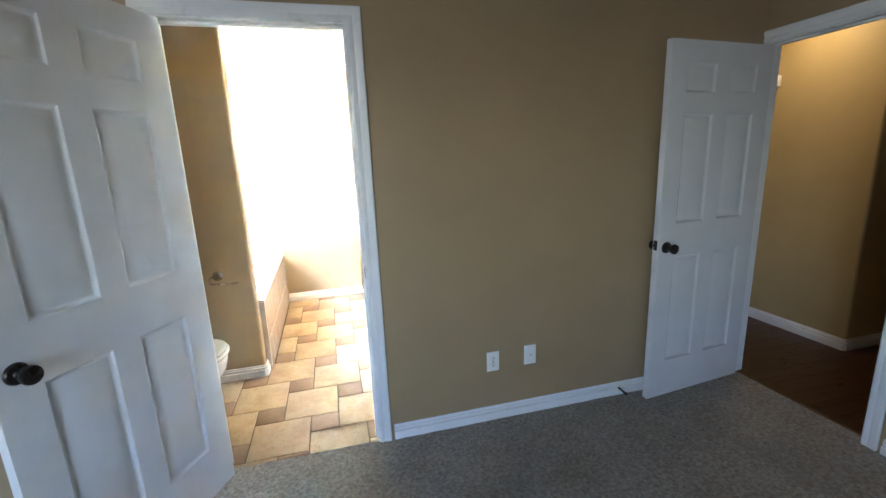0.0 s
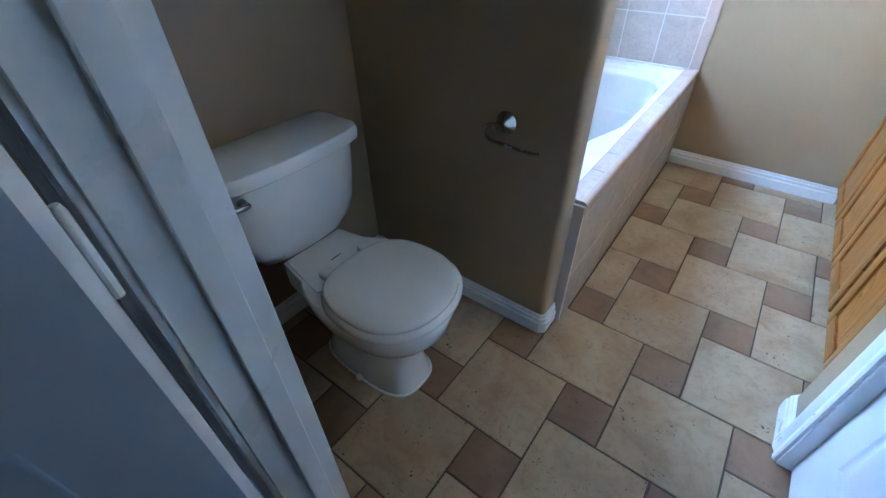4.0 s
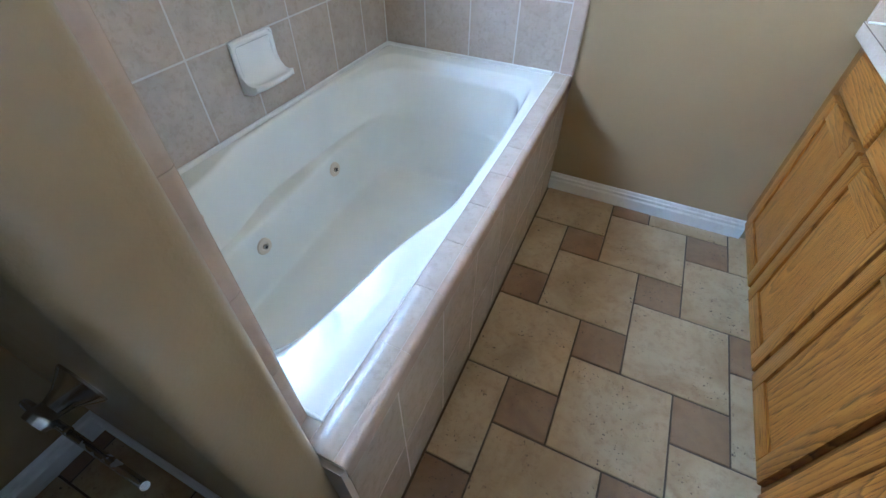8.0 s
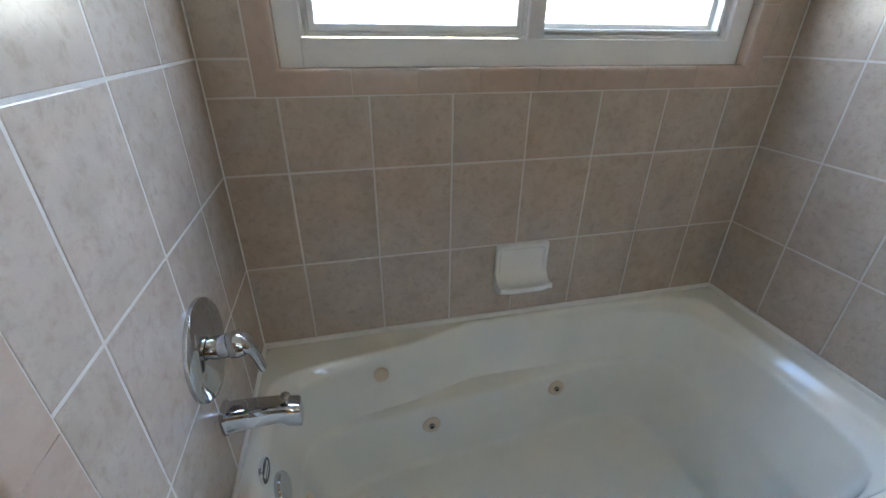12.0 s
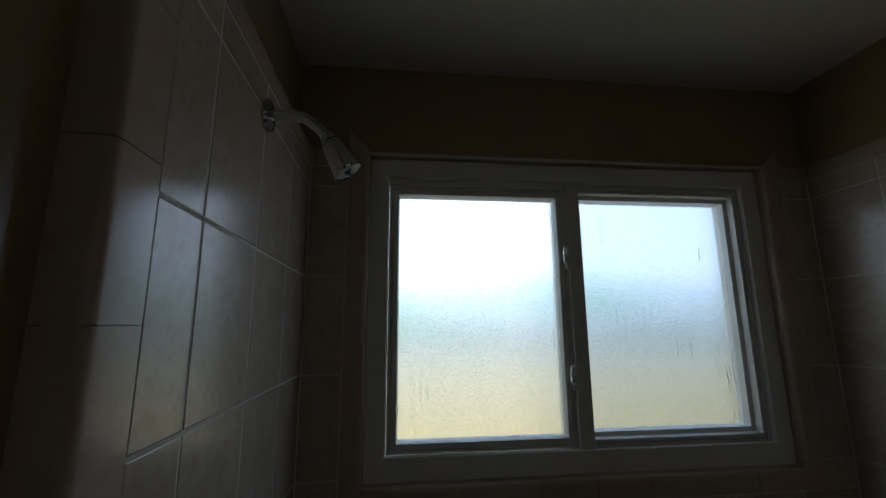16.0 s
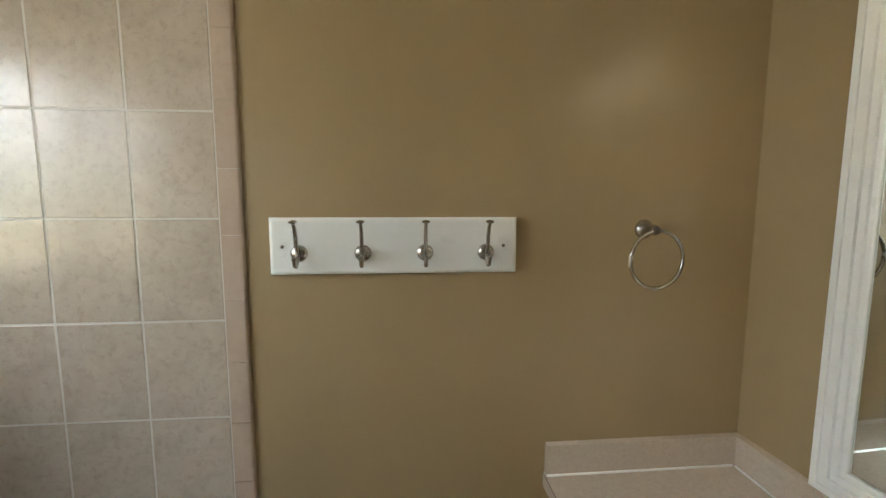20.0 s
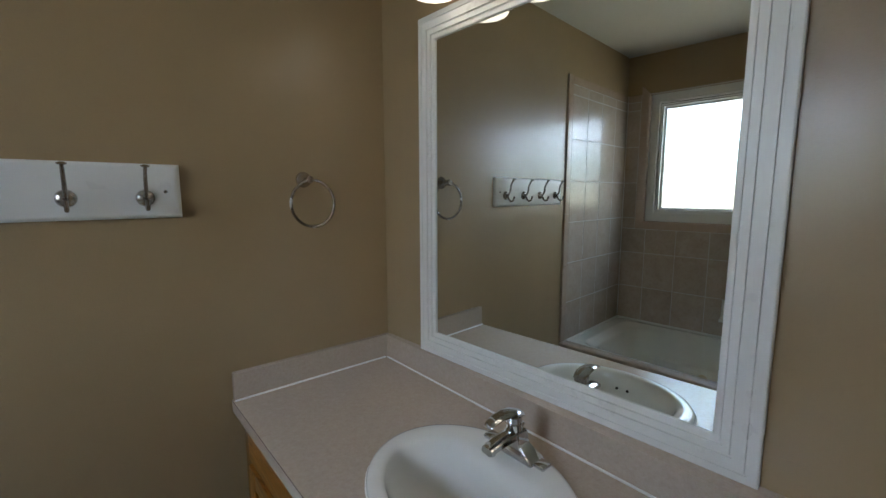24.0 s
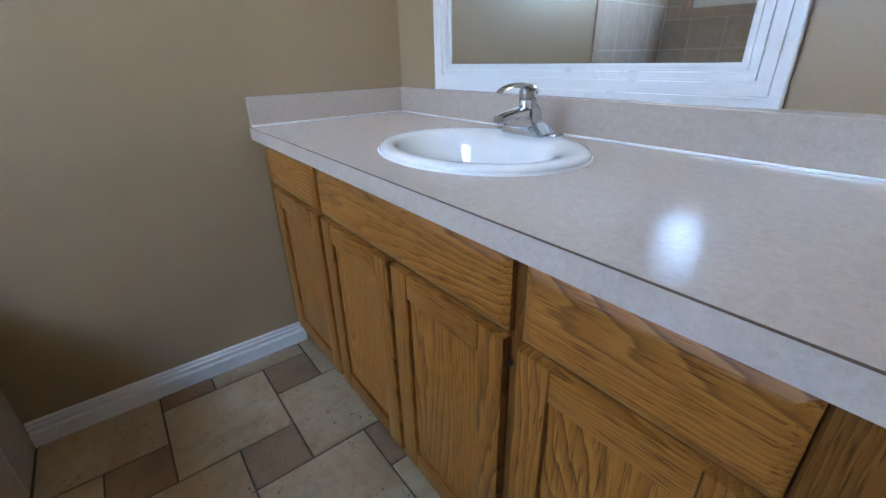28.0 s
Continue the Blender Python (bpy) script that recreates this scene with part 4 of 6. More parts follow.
def basin_ring(z, y0, y1, half, low, power):
    """A closed ring of the basin; low: 0 follows the upper outline, 1 the well's."""
    pts = []
    for i in range(N):
        t = 2 * math.pi * (i + 0.5) / N
        c, s = math.cos(t), math.sin(t)
        k = (abs(c) ** power + abs(s) ** power) ** (-1 / power)
        y = (y0 + y1) / 2 + s * k * (y1 - y0) / 2
        pts.append(V((XC + c * k * half * (upper(y) * (1 - low) + lower(y) * low), y, z)))
    return pts


def outer_ring(z, inset=0.0):
    pts = []
    for i in range(N):
        t = 2 * math.pi * (i + 0.5) / N
        c, s = math.cos(t), math.sin(t)
        k = 1 / max(abs(c), abs(s))
        x, y = XC + c * k * ((TX1 - TX0) / 2 - inset), (TY0 + TY1) / 2 + s * k * ((TY1 - TY0) / 2 - inset)
        pts.append(V((x - 0.0175 * y * smoothstep(XC, TX1, x), y, z)))
    return pts


rings = [outer_ring(RIM - 0.05), outer_ring(RIM - 0.004), outer_ring(RIM, 0.004), outer_ring(RIM, 0.009)]
rings += [basin_ring(RIM + dz, TY0 + south, north, half, low, power) for dz, south, north, half, low, power in (
    (0.0, 0.018, -0.078, 0.387, 0, 15), (-0.0004, 0.024, -0.085, 0.381, 0, 15), (-0.003, 0.029, -0.093, 0.3755, 0, 14), (-0.012, 0.036, -0.101, 0.371, 0, 12),
    (-0.026, 0.043, -0.124, 0.371, 0, 8), (-0.031, 0.0445, -0.138, 0.370, 0, 7), (-0.036, 0.046, -0.144, 0.369, 0, 6.5), (-0.046, 0.048, -0.149, 0.368, 0, 6.5),
    (-0.120, 0.066, -0.176, 0.361, 0, 6.5), (-0.206, 0.087, -0.205, 0.352, 0, 6.5), (-0.213, 0.089, -0.208, 0.348, 0, 6.5),
    (-0.219, 0.091, -0.212, 0.322, 0.6, 6.5), (-0.223, 0.092, -0.214, 0.314, 0.9, 6.5), (-0.230, 0.094, -0.217, 0.310, 1, 6.5),
    (-0.330, 0.116, -0.252, 0.300, 1, 6.5), (-0.434, 0.1405, -0.285, 0.289, 1, 6.5), (-0.4435, 0.1455, -0.291, 0.284, 1, 6.5), (-0.4495, 0.151, -0.297, 0.278, 1, 6.5),
    (-0.452, 0.157, -0.304, 0.271, 1, 6.5), (-0.453, 0.19, -0.34, 0.240, 1, 6), (-0.456, 0.40, -0.60, 0.10, 1, 4), (-0.457, 0.60, -0.76, 0.01, 1, 3))]
shell = part("basin", loft(bmesh.new(), rings, False, True), ACRYLIC, tub, "cream acrylic shell", 40)


def disc(parent, name, centre, axis, r, depth, mat, label="", prof=None, seg=28):
    prof = prof or [(r, 0), (r, depth * 0.6), (r * 0.93, depth), (0.0, depth)]
    return part(name, lathe(bmesh.new(), prof, centre, axis, seg), mat, parent, label, 30)


def well_x(y, z):
    return XC - (0.311 - 0.107 * (0.303 - z)) * lower(y)


for y, z in ((-0.640, 0.258), (-1.094, 0.238)):
    j = disc(tub, "jet", (well_x(y, z) - 0.002, y, z), (1, 0, 0.10), 0.030, 0.012, JET_CREAM, "cream jet nozzle",
             [(0.030, -0.008), (0.030, 0.006), (0.027, 0.010), (0.015, 0.011), (0.011, 0.006), (0.0, 0.006)])
    disc(j, "nozzle", (well_x(y, z) + 0.005, y, z), (1, 0, 0.10), 0.0085, 0.010, NICKEL, "metal nozzle",
         [(0.0085, 0), (0.0085, 0.007), (0.005, 0.009), (0.0035, 0.004), (0, 0.004)], 16)
disc(tub, "air_button", (XC - 0.367 * upper(-1.240) + 0.006, -1.240, 0.456), (1, 0, 0.12), 0.023, 0.010, JET_CREAM, "round cream cap")
for x, y, z in ((-0.520, TY0 + 0.101, 0.262), (-0.362, TY0 + 0.101, 0.262)):
    disc(tub, "suction_cover", (x, y, z), (0, 1, 0.25), 0.028, 0.011, JET_CREAM, "cream suction cover",
         [(0.028, -0.008), (0.028, 0.005), (0.025, 0.009), (0.012, 0.009), (0.009, 0.004), (0.0, 0.004)])
disc(tub, "overflow_plate", (-0.462, TY0 + 0.0655, 0.424), (0, 1, 0.22), 0.040, 0.012, CHROME, "round chrome overflow plate",
     [(0.040, -0.006), (0.040, 0.005), (0.036, 0.010), (0.020, 0.012), (0, 0.012)])
BADGE = Matrix.Translation((-0.458, TY0 + 0.0425, 0.505)) @ Matrix.Rotation(radians(12), 4, "X") @ Matrix.Diagonal((1.75, 1, 1.0, 1))


def badge_piece(name, r, y, depth, mat, parent, label=""):
    bm = lathe(bmesh.new(), [(r, -0.006), (r, depth * 0.7), (r * 0.95, depth), (0, depth)], (0, y, 0), (0, 1, 0), 32)
    bmesh.ops.transform(bm, matrix=BADGE, verts=bm.verts[:])
    return part(name, bm, mat, parent, label, 30)


badge = badge_piece("badge", 0.0205, 0.0, 0.0030, BADGE_PALE, tub, "oval black and silver maker's badge")
badge_piece("badge_field", 0.0182, 0.0, 0.0036, BADGE_INK, badge)
for z0, z1, w in ((-0.001, 0.007, 0.0125), (-0.008, -0.005, 0.009)):
    bm = block((-w, 0.0, z0), (w, 0.0042, z1), 0.0003)
    bmesh.ops.transform(bm, matrix=BADGE, verts=bm.verts[:])
    part("badge_bar", bm, BADGE_PALE, badge)
dr = disc(tub, "drain", (-0.462, -1.364, RIM - 0.4535), (0, 0, 1), 0.038, 0.006, CHROME, "round chrome drain",
          [(0.038, -0.004), (0.038, 0.003), (0.034, 0.006), (0.029, 0.004), (0.026, -0.002), (0.0, -0.002)])
disc(dr, "stopper", (-0.462, -1.364, RIM - 0.4515), (0, 0, 1), 0.021, 0.016, CHROME, "chrome stopper knob",
     [(0.021, 0), (0.021, 0.005), (0.018, 0.008), (0.009, 0.009), (0.009, 0.015), (0.007, 0.018), (0, 0.018)], 24)

# ---- soap dish ----
dish = thing("soap_dish", (WEST, -0.779, 0.625), "white ceramic soap dish set into the tiles", "soap dish")
sy0, sy1, sz0, sz1 = -0.869, -0.692, 0.643, 0.797
bm = bmesh.new()
prof = [(0.0, sz1), (0.008, sz1 - 0.001), (0.012, sz1 - 0.008), (0.010, sz1 - 0.040), (0.010, sz0 + 0.085), (0.016, sz0 + 0.055), (0.032, sz0 + 0.036), (0.058, sz0 + 0.030),
        (0.070, sz0 + 0.036), (0.077, sz0 + 0.034), (0.079, sz0 + 0.026), (0.074, sz0 + 0.016), (0.050, sz0 + 0.004), (0.020, sz0 - 0.001), (0.0, sz0)]
rings = []
for k in range(13):
    u = k / 12
    y = sy0 + 0.012 + (sy1 - sy0 - 0.024) * u
    dip = 1 - 0.10 * abs(2 * u - 1) ** 4
    rings.append([V((WEST + x * (1 if x < 0.02 else dip), y, z + (0.006 * abs(2 * u - 1) ** 6 if 0.025 < x < 0.06 else 0))) for x, z in prof])
for end, y in ((0, sy0 + 0.004), (1, sy1 - 0.004)):
    ring = [V((WEST + min(x + 0.004, 0.074) * (0.92 if x > 0.02 else 1), y, 0.720 + (z - 0.720) * 0.975)) for x, z in prof]
    rings = [ring] + rings if end == 0 else rings + [ring]
part("tray", loft(bm, rings), PORCELAIN, dish, "", 50)

# raised rim round the dish
rc, ry0, ry1, rz0, rz1 = 0.016, sy0 + 0.010, sy1 - 0.010, sz0 + 0.040, sz1 - 0.010
rim = []
for cy, cz, a0 in ((ry1 - rc, rz1 - rc, 0), (ry0 + rc, rz1 - rc, 90), (ry0 + rc, rz0 + rc, 180), (ry1 - rc, rz0 + rc, 270)):
    rim += [tuple(p) for p in arc((WEST + 0.010, cy, cz), rc, a0, a0 + 90, 5, (0, 1, 0), (0, 0, 1))]
part("rim", tube(bmesh.new(), rim + [rim[0]], 0.0085, 10), PORCELAIN, dish, "raised white rim", 60)

# ---- tub spout, valve, shower ----
spout = thing("tub_spout", (-0.456, SF, 0.680), "chrome tub spout with a diverter knob on top", "tub spout")
bm = bmesh.new()
rings = []
for y, zc, w, h in ((0.0, 0.690, 0.027, 0.028), (0.010, 0.690, 0.027, 0.028), (0.013, 0.690, 0.0245, 0.025), (0.06, 0.691, 0.0235, 0.0230), (0.108, 0.689, 0.0225, 0.0210), (0.120, 0.686, 0.0225, 0.0220), (0.128, 0.681, 0.0225, 0.0260), (0.152, 0.676, 0.0220, 0.0270), (0.157, 0.675, 0.0205, 0.0250), (0.1575, 0.675, 0.013, 0.016)):
    ring = []
    for i in range(24):
        t = 2 * math.pi * i / 24
        c, s = math.cos(t), math.sin(t)
        k = (abs(c) ** 5 + abs(s) ** 5) ** (-1 / 5)
        ring.append(V((-0.456 + c * k * w, SF + 0.93 * y, zc - 0.005 + s * k * h)))
    rings.append(ring)
part("spout", loft(bm, rings), CHROME, spout, "", 45)
part("diverter", lathe(bmesh.new(), [(0.004, 0), (0.004, 0.014), (0.009, 0.016), (0.010, 0.020), (0.007, 0.024), (0, 0.025)], (-0.456, SF + 0.120, 0.698), (0, 0, 1), 16), CHROME, spout, "small pull knob")
VX, VZ = -0.468, 0.850
valve = thing("shower_valve", (VX, SF, VZ), "chrome round shower valve plate with a lever handle", "shower valve")
part("escutcheon", lathe(bmesh.new(), [(0.096, 0), (0.095, 0.006), (0.090, 0.011), (0.070, 0.0165), (0.040, 0.020), (0.030, 0.021), (0, 0.021)], (VX, SF, VZ), (0, 1, 0), 48), CHROME, valve, "domed round plate")
part("sleeve", lathe(bmesh.new(), [(0.022, 0.018), (0.021, 0.045), (0.024, 0.047), (0.0245, 0.062), (0.022, 0.070), (0, 0.072)], (VX, SF, VZ), (0, 1, 0), 28), CHROME, valve)
bm = bmesh.new()
lv = [((VX, SF + 0.046, VZ + 0.004), 0.0225, 0.022), ((VX, SF + 0.059, VZ + 0.008), 0.0235, 0.020), ((VX - 0.001, SF + 0.070, VZ + 0.002), 0.021, 0.014), ((VX - 0.002, SF + 0.078, VZ - 0.014), 0.0165, 0.010), ((VX - 0.003, SF + 0.083, VZ - 0.034), 0.014, 0.008), ((VX - 0.004, SF + 0.086, VZ - 0.052), 0.0135, 0.0075), ((VX - 0.004, SF + 0.090, VZ - 0.066), 0.0125, 0.007)]
rings = []
for i, (p, w, h) in enumerate(lv):
    a, b = V(lv[max(i - 1, 0)][0]), V(lv[min(i + 1, len(lv) - 1)][0])
    d = (b - a).normalized()
    side = V((1, 0, 0))
    up = side.cross(d).normalized()
    rings.append([V(p) + side * w * math.cos(t) + up * h * math.sin(t) for t in (2 * math.pi * k / 16 for k in range(16))])
part("lever", loft(bm, rings), CHROME, valve, "curved lever", 60)
shower = thing("shower", (-0.440, SF, 2.072), "chrome shower arm and bell-shaped head on the tiled wall", "shower")
SX, SZ = -0.440, 2.072
part("flange", lathe(bmesh.new(), [(0.031, 0), (0.031, 0.006), (0.029, 0.010), (0.018, 0.014), (0.011, 0.016), (0, 0.016)], (SX, SF, SZ), (0, 1, 0), 28), CHROME, shower)
path = [(SX, SF + 0.004, SZ), (SX, SF + 0.045, SZ + 0.004), (SX, SF + 0.072, SZ - 0.002), (SX, SF + 0.095, SZ - 0.018), (SX, SF + 0.115, SZ - 0.040)]
part("arm", tube(bmesh.new(), path, 0.0105, 14), CHROME, shower, "bent chrome arm", 60)
hd = V((0, 0.52, -0.85)).normalized()
part("head", lathe(bmesh.new(), [(0.0117, -0.0034), (0.0144, 0.0017), (0.0144, 0.0086), (0.0117, 0.0120), (0.0189, 0.0155), (0.0198, 0.0258), (0.0212, 0.0284), (0.0270, 0.0740), (0.0284, 0.0765), (0.0270, 0.0808), (0.0252, 0.0774)], V((SX, SF + 0.113, SZ - 0.037)), hd, 26, True, False), CHROME, shower, "bell-shaped head")
part("spray_face", lathe(bmesh.new(), [(0.0257, 0.0757), (0.0257, 0.0778), (0.0108, 0.0787), (0.0090, 0.0774), (0, 0.090)], V((SX, SF + 0.113, SZ - 0.037)), hd, 26), SPRAY_GREY, shower, "grey spray face")

# ---- toilet ----
TY = -2.153   # its middle line
toilet = thing("toilet", (-0.45, TY, 0.0), "white two-piece toilet with a closed round lid", "toilet")


def egg(xb, xf, half, z, power=2.3, n=40, blunt=0.0):
    """A rounded outline, longer towards the front."""
    pts = []
    xf = xf - 0.030
    xm = xb + (xf - xb) * 0.52
    for i in range(n):
        t = 2 * math.pi * i / n
        c, s = math.cos(t), math.sin(t)
        p = power if c > 0 else power + blunt
        k = (abs(c) ** p + abs(s) ** p) ** (-1 / p)
        x = xm + c * k * ((xf - xm) if c > 0 else (xm - xb))
        pts.append(V((x, TY + s * k * half, z)))
    return pts


rings = [egg(-0.62, -0.185, 0.108, 0.0, 3.2), egg(-0.615, -0.19, 0.106, 0.03, 3.0), egg(-0.60, -0.205, 0.098, 0.09, 2.8), egg(-0.60, -0.205, 0.100, 0.16, 2.6), egg(-0.60, -0.175, 0.118, 0.21, 2.4),
         egg(-0.61, -0.128, 0.152, 0.255, 2.3), egg(-0.62, -0.094, 0.174, 0.305, 2.25), egg(-0.625, -0.084, 0.184, 0.350, 2.2), egg(-0.625, -0.082, 0.186, 0.382, 2.2), egg(-0.62, -0.090, 0.180, 0.390, 2.2)]
part("bowl", loft(bmesh.new(), rings), PORCELAIN, toilet, "white porcelain bowl and foot", 50)
bm = loft(bmesh.new(), [[V((x, TY + y, z)) for x, y in ((-0.66, -0.115), (-0.46, -0.150), (-0.44, -0.10), (-0.44, 0.10), (-0.46, 0.150), (-0.66, 0.115))] for z in (0.30, 0.386, 0.394)])
bmesh.ops.bevel(bm, geom=[e for e in bm.edges if all(v.co.z > 0.39 for v in e.verts)], offset=0.008, segments=2, affect="EDGES")
part("deck", bm, PORCELAIN, toilet, "flat deck under the tank", 40)
seat = part("seat", loft(bmesh.new(), [egg(-0.470, -0.074, 0.188, 0.391, 2.2, blunt=0.6), egg(-0.474, -0.070, 0.192, 0.396, 2.2, blunt=0.6), egg(-0.474, -0.070, 0.192, 0.408, 2.2, blunt=0.6), egg(-0.470, -0.074, 0.188, 0.4125, 2.2, blunt=0.6)]), SEAT_PLASTIC, toilet, "white plastic seat ring", 50)
lid_rings = [egg(-0.468, -0.086, 0.176, 0.4135, 2.2, blunt=0.6), egg(-0.472, -0.082, 0.180, 0.418, 2.2, blunt=0.6), egg(-0.472, -0.082, 0.180, 0.427, 2.2, blunt=0.6), egg(-0.466, -0.089, 0.174, 0.4325, 2.2, blunt=0.6), egg(-0.45, -0.106, 0.157, 0.4345, 2.2, blunt=0.6), egg(-0.36, -0.18, 0.07, 0.4355, 2.2, blunt=0.3)]
part("lid", loft(bmesh.new(), lid_rings), SEAT_PLASTIC, toilet, "closed white lid", 50)
for s in (-1, 1):
    bm = block((-0.508, TY + s * 0.078 - 0.020, 0.394), (-0.462, TY + s * 0.078 + 0.020, 0.418), 0.007, 3)
    part("hinge_cap", bm, SEAT_PLASTIC, toilet, "white seat hinge cap")
part("label_mark", block((-0.545, TY - 0.02, 0.3942), (-0.541, TY + 0.02, 0.3948)), DARK, toilet, "short dark line printed on the deck")


def tank_ring(z, xb, xf, half, power=7.0, n=44, bow=0.0):
    pts = []
    for i in range(n):
        t = 2 * math.pi * (i + 0.5) / n
        c, s = math.cos(t), math.sin(t)
        k = (abs(c) ** power + abs(s) ** power) ** (-1 / power)
        y = s * k * half
        x = (xb + xf) / 2 + c * k * (xf - xb) / 2
        if c > 0:
            x += bow * (1 - (y / half) ** 2)
        pts.append(V((x, TY + y, z)))
    return pts


XB = NOOK_W + 0.018
part("tank", loft(bmesh.new(), [tank_ring(0.396, XB + 0.02, -0.672, 0.155, 4, bow=0.01), tank_ring(0.40, XB + 0.016, -0.660, 0.168, 4.5, bow=0.012), tank_ring(0.44, XB + 0.010, -0.648, 0.195, 5, bow=0.014), tank_ring(0.50, XB + 0.006, -0.640, 0.213, 6, bow=0.016), tank_ring(0.60, XB + 0.003, -0.634, 0.222, 7, bow=0.018), tank_ring(0.685, XB, -0.630, 0.226, 8, bow=0.018)]), PORCELAIN, toilet, "white porcelain tank", 50)
part("tank_lid", loft(bmesh.new(), [tank_ring(0.683, XB - 0.004, -0.620, 0.238, 8, bow=0.020), tank_ring(0.690, XB - 0.006, -0.612, 0.246, 8, bow=0.022), tank_ring(0.716, XB - 0.006, -0.610, 0.248, 8, bow=0.022), tank_ring(0.728, XB - 0.004, -0.616, 0.242, 8, bow=0.021), tank_ring(0.733, XB + 0.008, -0.632, 0.226, 8, bow=0.018)]), PORCELAIN, toilet, "white tank lid", 40)
lever = part("flush_lever", lathe(bmesh.new(), [(0.014, 0), (0.014, 0.006), (0.010, 0.010), (0.008, 0.018), (0.010, 0.022), (0.008, 0.026), (0, 0.027)], (-0.626, TY - 0.186, 0.655), (1, 0, 0), 18), CHROME, toilet, "chrome flush lever")
part("flush_arm", tube(bmesh.new(), [(-0.606, TY - 0.180, 0.655), (-0.601, TY - 0.194, 0.656), (-0.600, TY - 0.222, 0.660), (-0.604, TY - 0.254, 0.666)], [0.010, 0.0095, 0.0075, 0.006], 10), CHROME, lever, "", 60)
for s in (-1, 1):
    part("bolt_cap", lathe(bmesh.new(), [(0.014, 0), (0.013, 0.010), (0.007, 0.016), (0, 0.017)], (-0.40, TY + s * 0.112, 0.004), (0, 0, 1), 14), PORCELAIN, toilet, "white bolt cap")
part("caulk", loft(bmesh.new(), [egg(-0.626, -0.179, 0.114, -0.001, 3.2), egg(-0.624, -0.181, 0.112, 0.004, 3.2), egg(-0.615, -0.190, 0.103, 0.006, 3.2)]), TRIM_WHITE, toilet, "uneven bead of white caulk", 50)
toilet.scale.z = 1.025
# water supply behind the bowl
stop = thing("supply_valve", (NOOK_W, -2.348, 0.14), "small chrome water valve with a white hose", "water valve")
part("flange", lathe(bmesh.new(), [(0.026, 0), (0.024, 0.006), (0.010, 0.010), (0.009, 0.05), (0, 0.05)], (NOOK_W, -2.348, 0.14), (1, 0, 0), 18), CHROME, stop)
part("body", lathe(bmesh.new(), [(0.011, -0.02), (0.012, 0.0), (0.010, 0.03), (0, 0.03)], (NOOK_W + 0.055, -2.348, 0.14), (0, 0, 1), 14), CHROME, stop)
part("knob", lathe(bmesh.new(), [(0.006, 0), (0.006, 0.014), (0.020, 0.016), (0.021, 0.026), (0.016, 0.030), (0, 0.030)], (NOOK_W + 0.055, -2.348, 0.14), (0.75, 0.3, -0.35), 14, squash=0.6), PLATE_WHITE, stop, "oval white turn knob")
part("hose", tube(bmesh.new(), [(NOOK_W + 0.055, -2.348, 0.168), (NOOK_W + 0.060, -2.353, 0.24), (NOOK_W + 0.075, -2.343, 0.33), (NOOK_W + 0.085, -2.328, 0.402)], 0.0055, 10), PLATE_WHITE, stop, "white water hose", 60)

# ---- toilet paper holder ----
TPX, TPZ = -0.213, 0.776
holder = thing("paper_holder", (TPX, PART_S, TPZ), "brushed nickel toilet paper holder without a roll", "paper holder")
part("post", lathe(bmesh.new(), [(0.033, 0), (0.033, 0.003), (0.029, 0.008), (0.0175, 0.022), (0.0125, 0.036), (0.0145, 0.042), (0.0165, 0.048), (0.0145, 0.056), (0, 0.057)], (TPX, PART_S, TPZ), (0, -1, 0), 26), NICKEL, holder, "bell-shaped post")
ya = PART_S - 0.045
path = [(TPX - 0.004, ya, TPZ)] + [tuple(p) for p in arc((TPX - 0.018, ya, TPZ - 0.020), 0.026, 70, 250, 9, (1, 0, 0), (0, 0, 1))][1:] + [(TPX + 0.02, ya, TPZ - 0.0475), (TPX + 0.09, ya, TPZ - 0.0500), (TPX + 0.122, ya, TPZ - 0.0500), (TPX + 0.130, ya, TPZ - 0.0455)]
part("arm", tube(bmesh.new(), path, 0.0050, 10), NICKEL, holder, "thin bent arm", 60)
part("set_screw", lathe(bmesh.new(), [(0.003, 0), (0.003, 0.02), (0.0045, 0.022), (0.0045, 0.026), (0, 0.026)], (TPX + 0.008, ya + 0.002, TPZ - 0.004), (1, 0, -0.25), 8), NICKEL, holder)

# ---- vanity cabinet ----
VF = 0.828            # face frame's front
DF = 0.810            # front of doors and drawer fronts
VY0, VY1 = CLOSET_N + 0.012, -0.003
VB, VT = 0.115, COUNTER - 0.041
vanity = thing("vanity_cabinet", ((VF + EAST) / 2, (VY0 + VY1) / 2, 0.0), "golden oak vanity cabinet with raised fronts and no pulls", "cabinet")
bm = bmesh.new()
box(bm, (VF + 0.0195, VY0, VB), (EAST - 0.004, VY0 + 0.016, VT))
part("side_panel", bm, OAK_UP, vanity)
part("side_panel", block((VF + 0.0195, VY1 - 0.016, VB), (EAST - 0.004, VY1, VT)), OAK_UP, vanity)
part("bottom_panel", block((VF + 0.0195, VY0 + 0.0165, VB), (EAST - 0.004, VY1 - 0.0165, VB + 0.016)), OAK_LONG, vanity)
# toe board coloured darker than the oak, for the shade under the cabinet
part("toe_board", block((VF + 0.062, VY0, -0.003), (VF + 0.076, VY1, VB - 0.0005)), SHADE_AND_SEAM_BROWN, vanity, "recessed oak toe board with shade in its colour")
STILES = [(-0.100, VY1), (-0.488, -0.442), (-1.173, -1.126), (VY0, -1.448)]
# face frame in the darkened oak, so gaps between fronts read as shaded
for y0, y1 in STILES:
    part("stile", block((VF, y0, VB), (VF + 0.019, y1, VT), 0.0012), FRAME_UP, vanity)
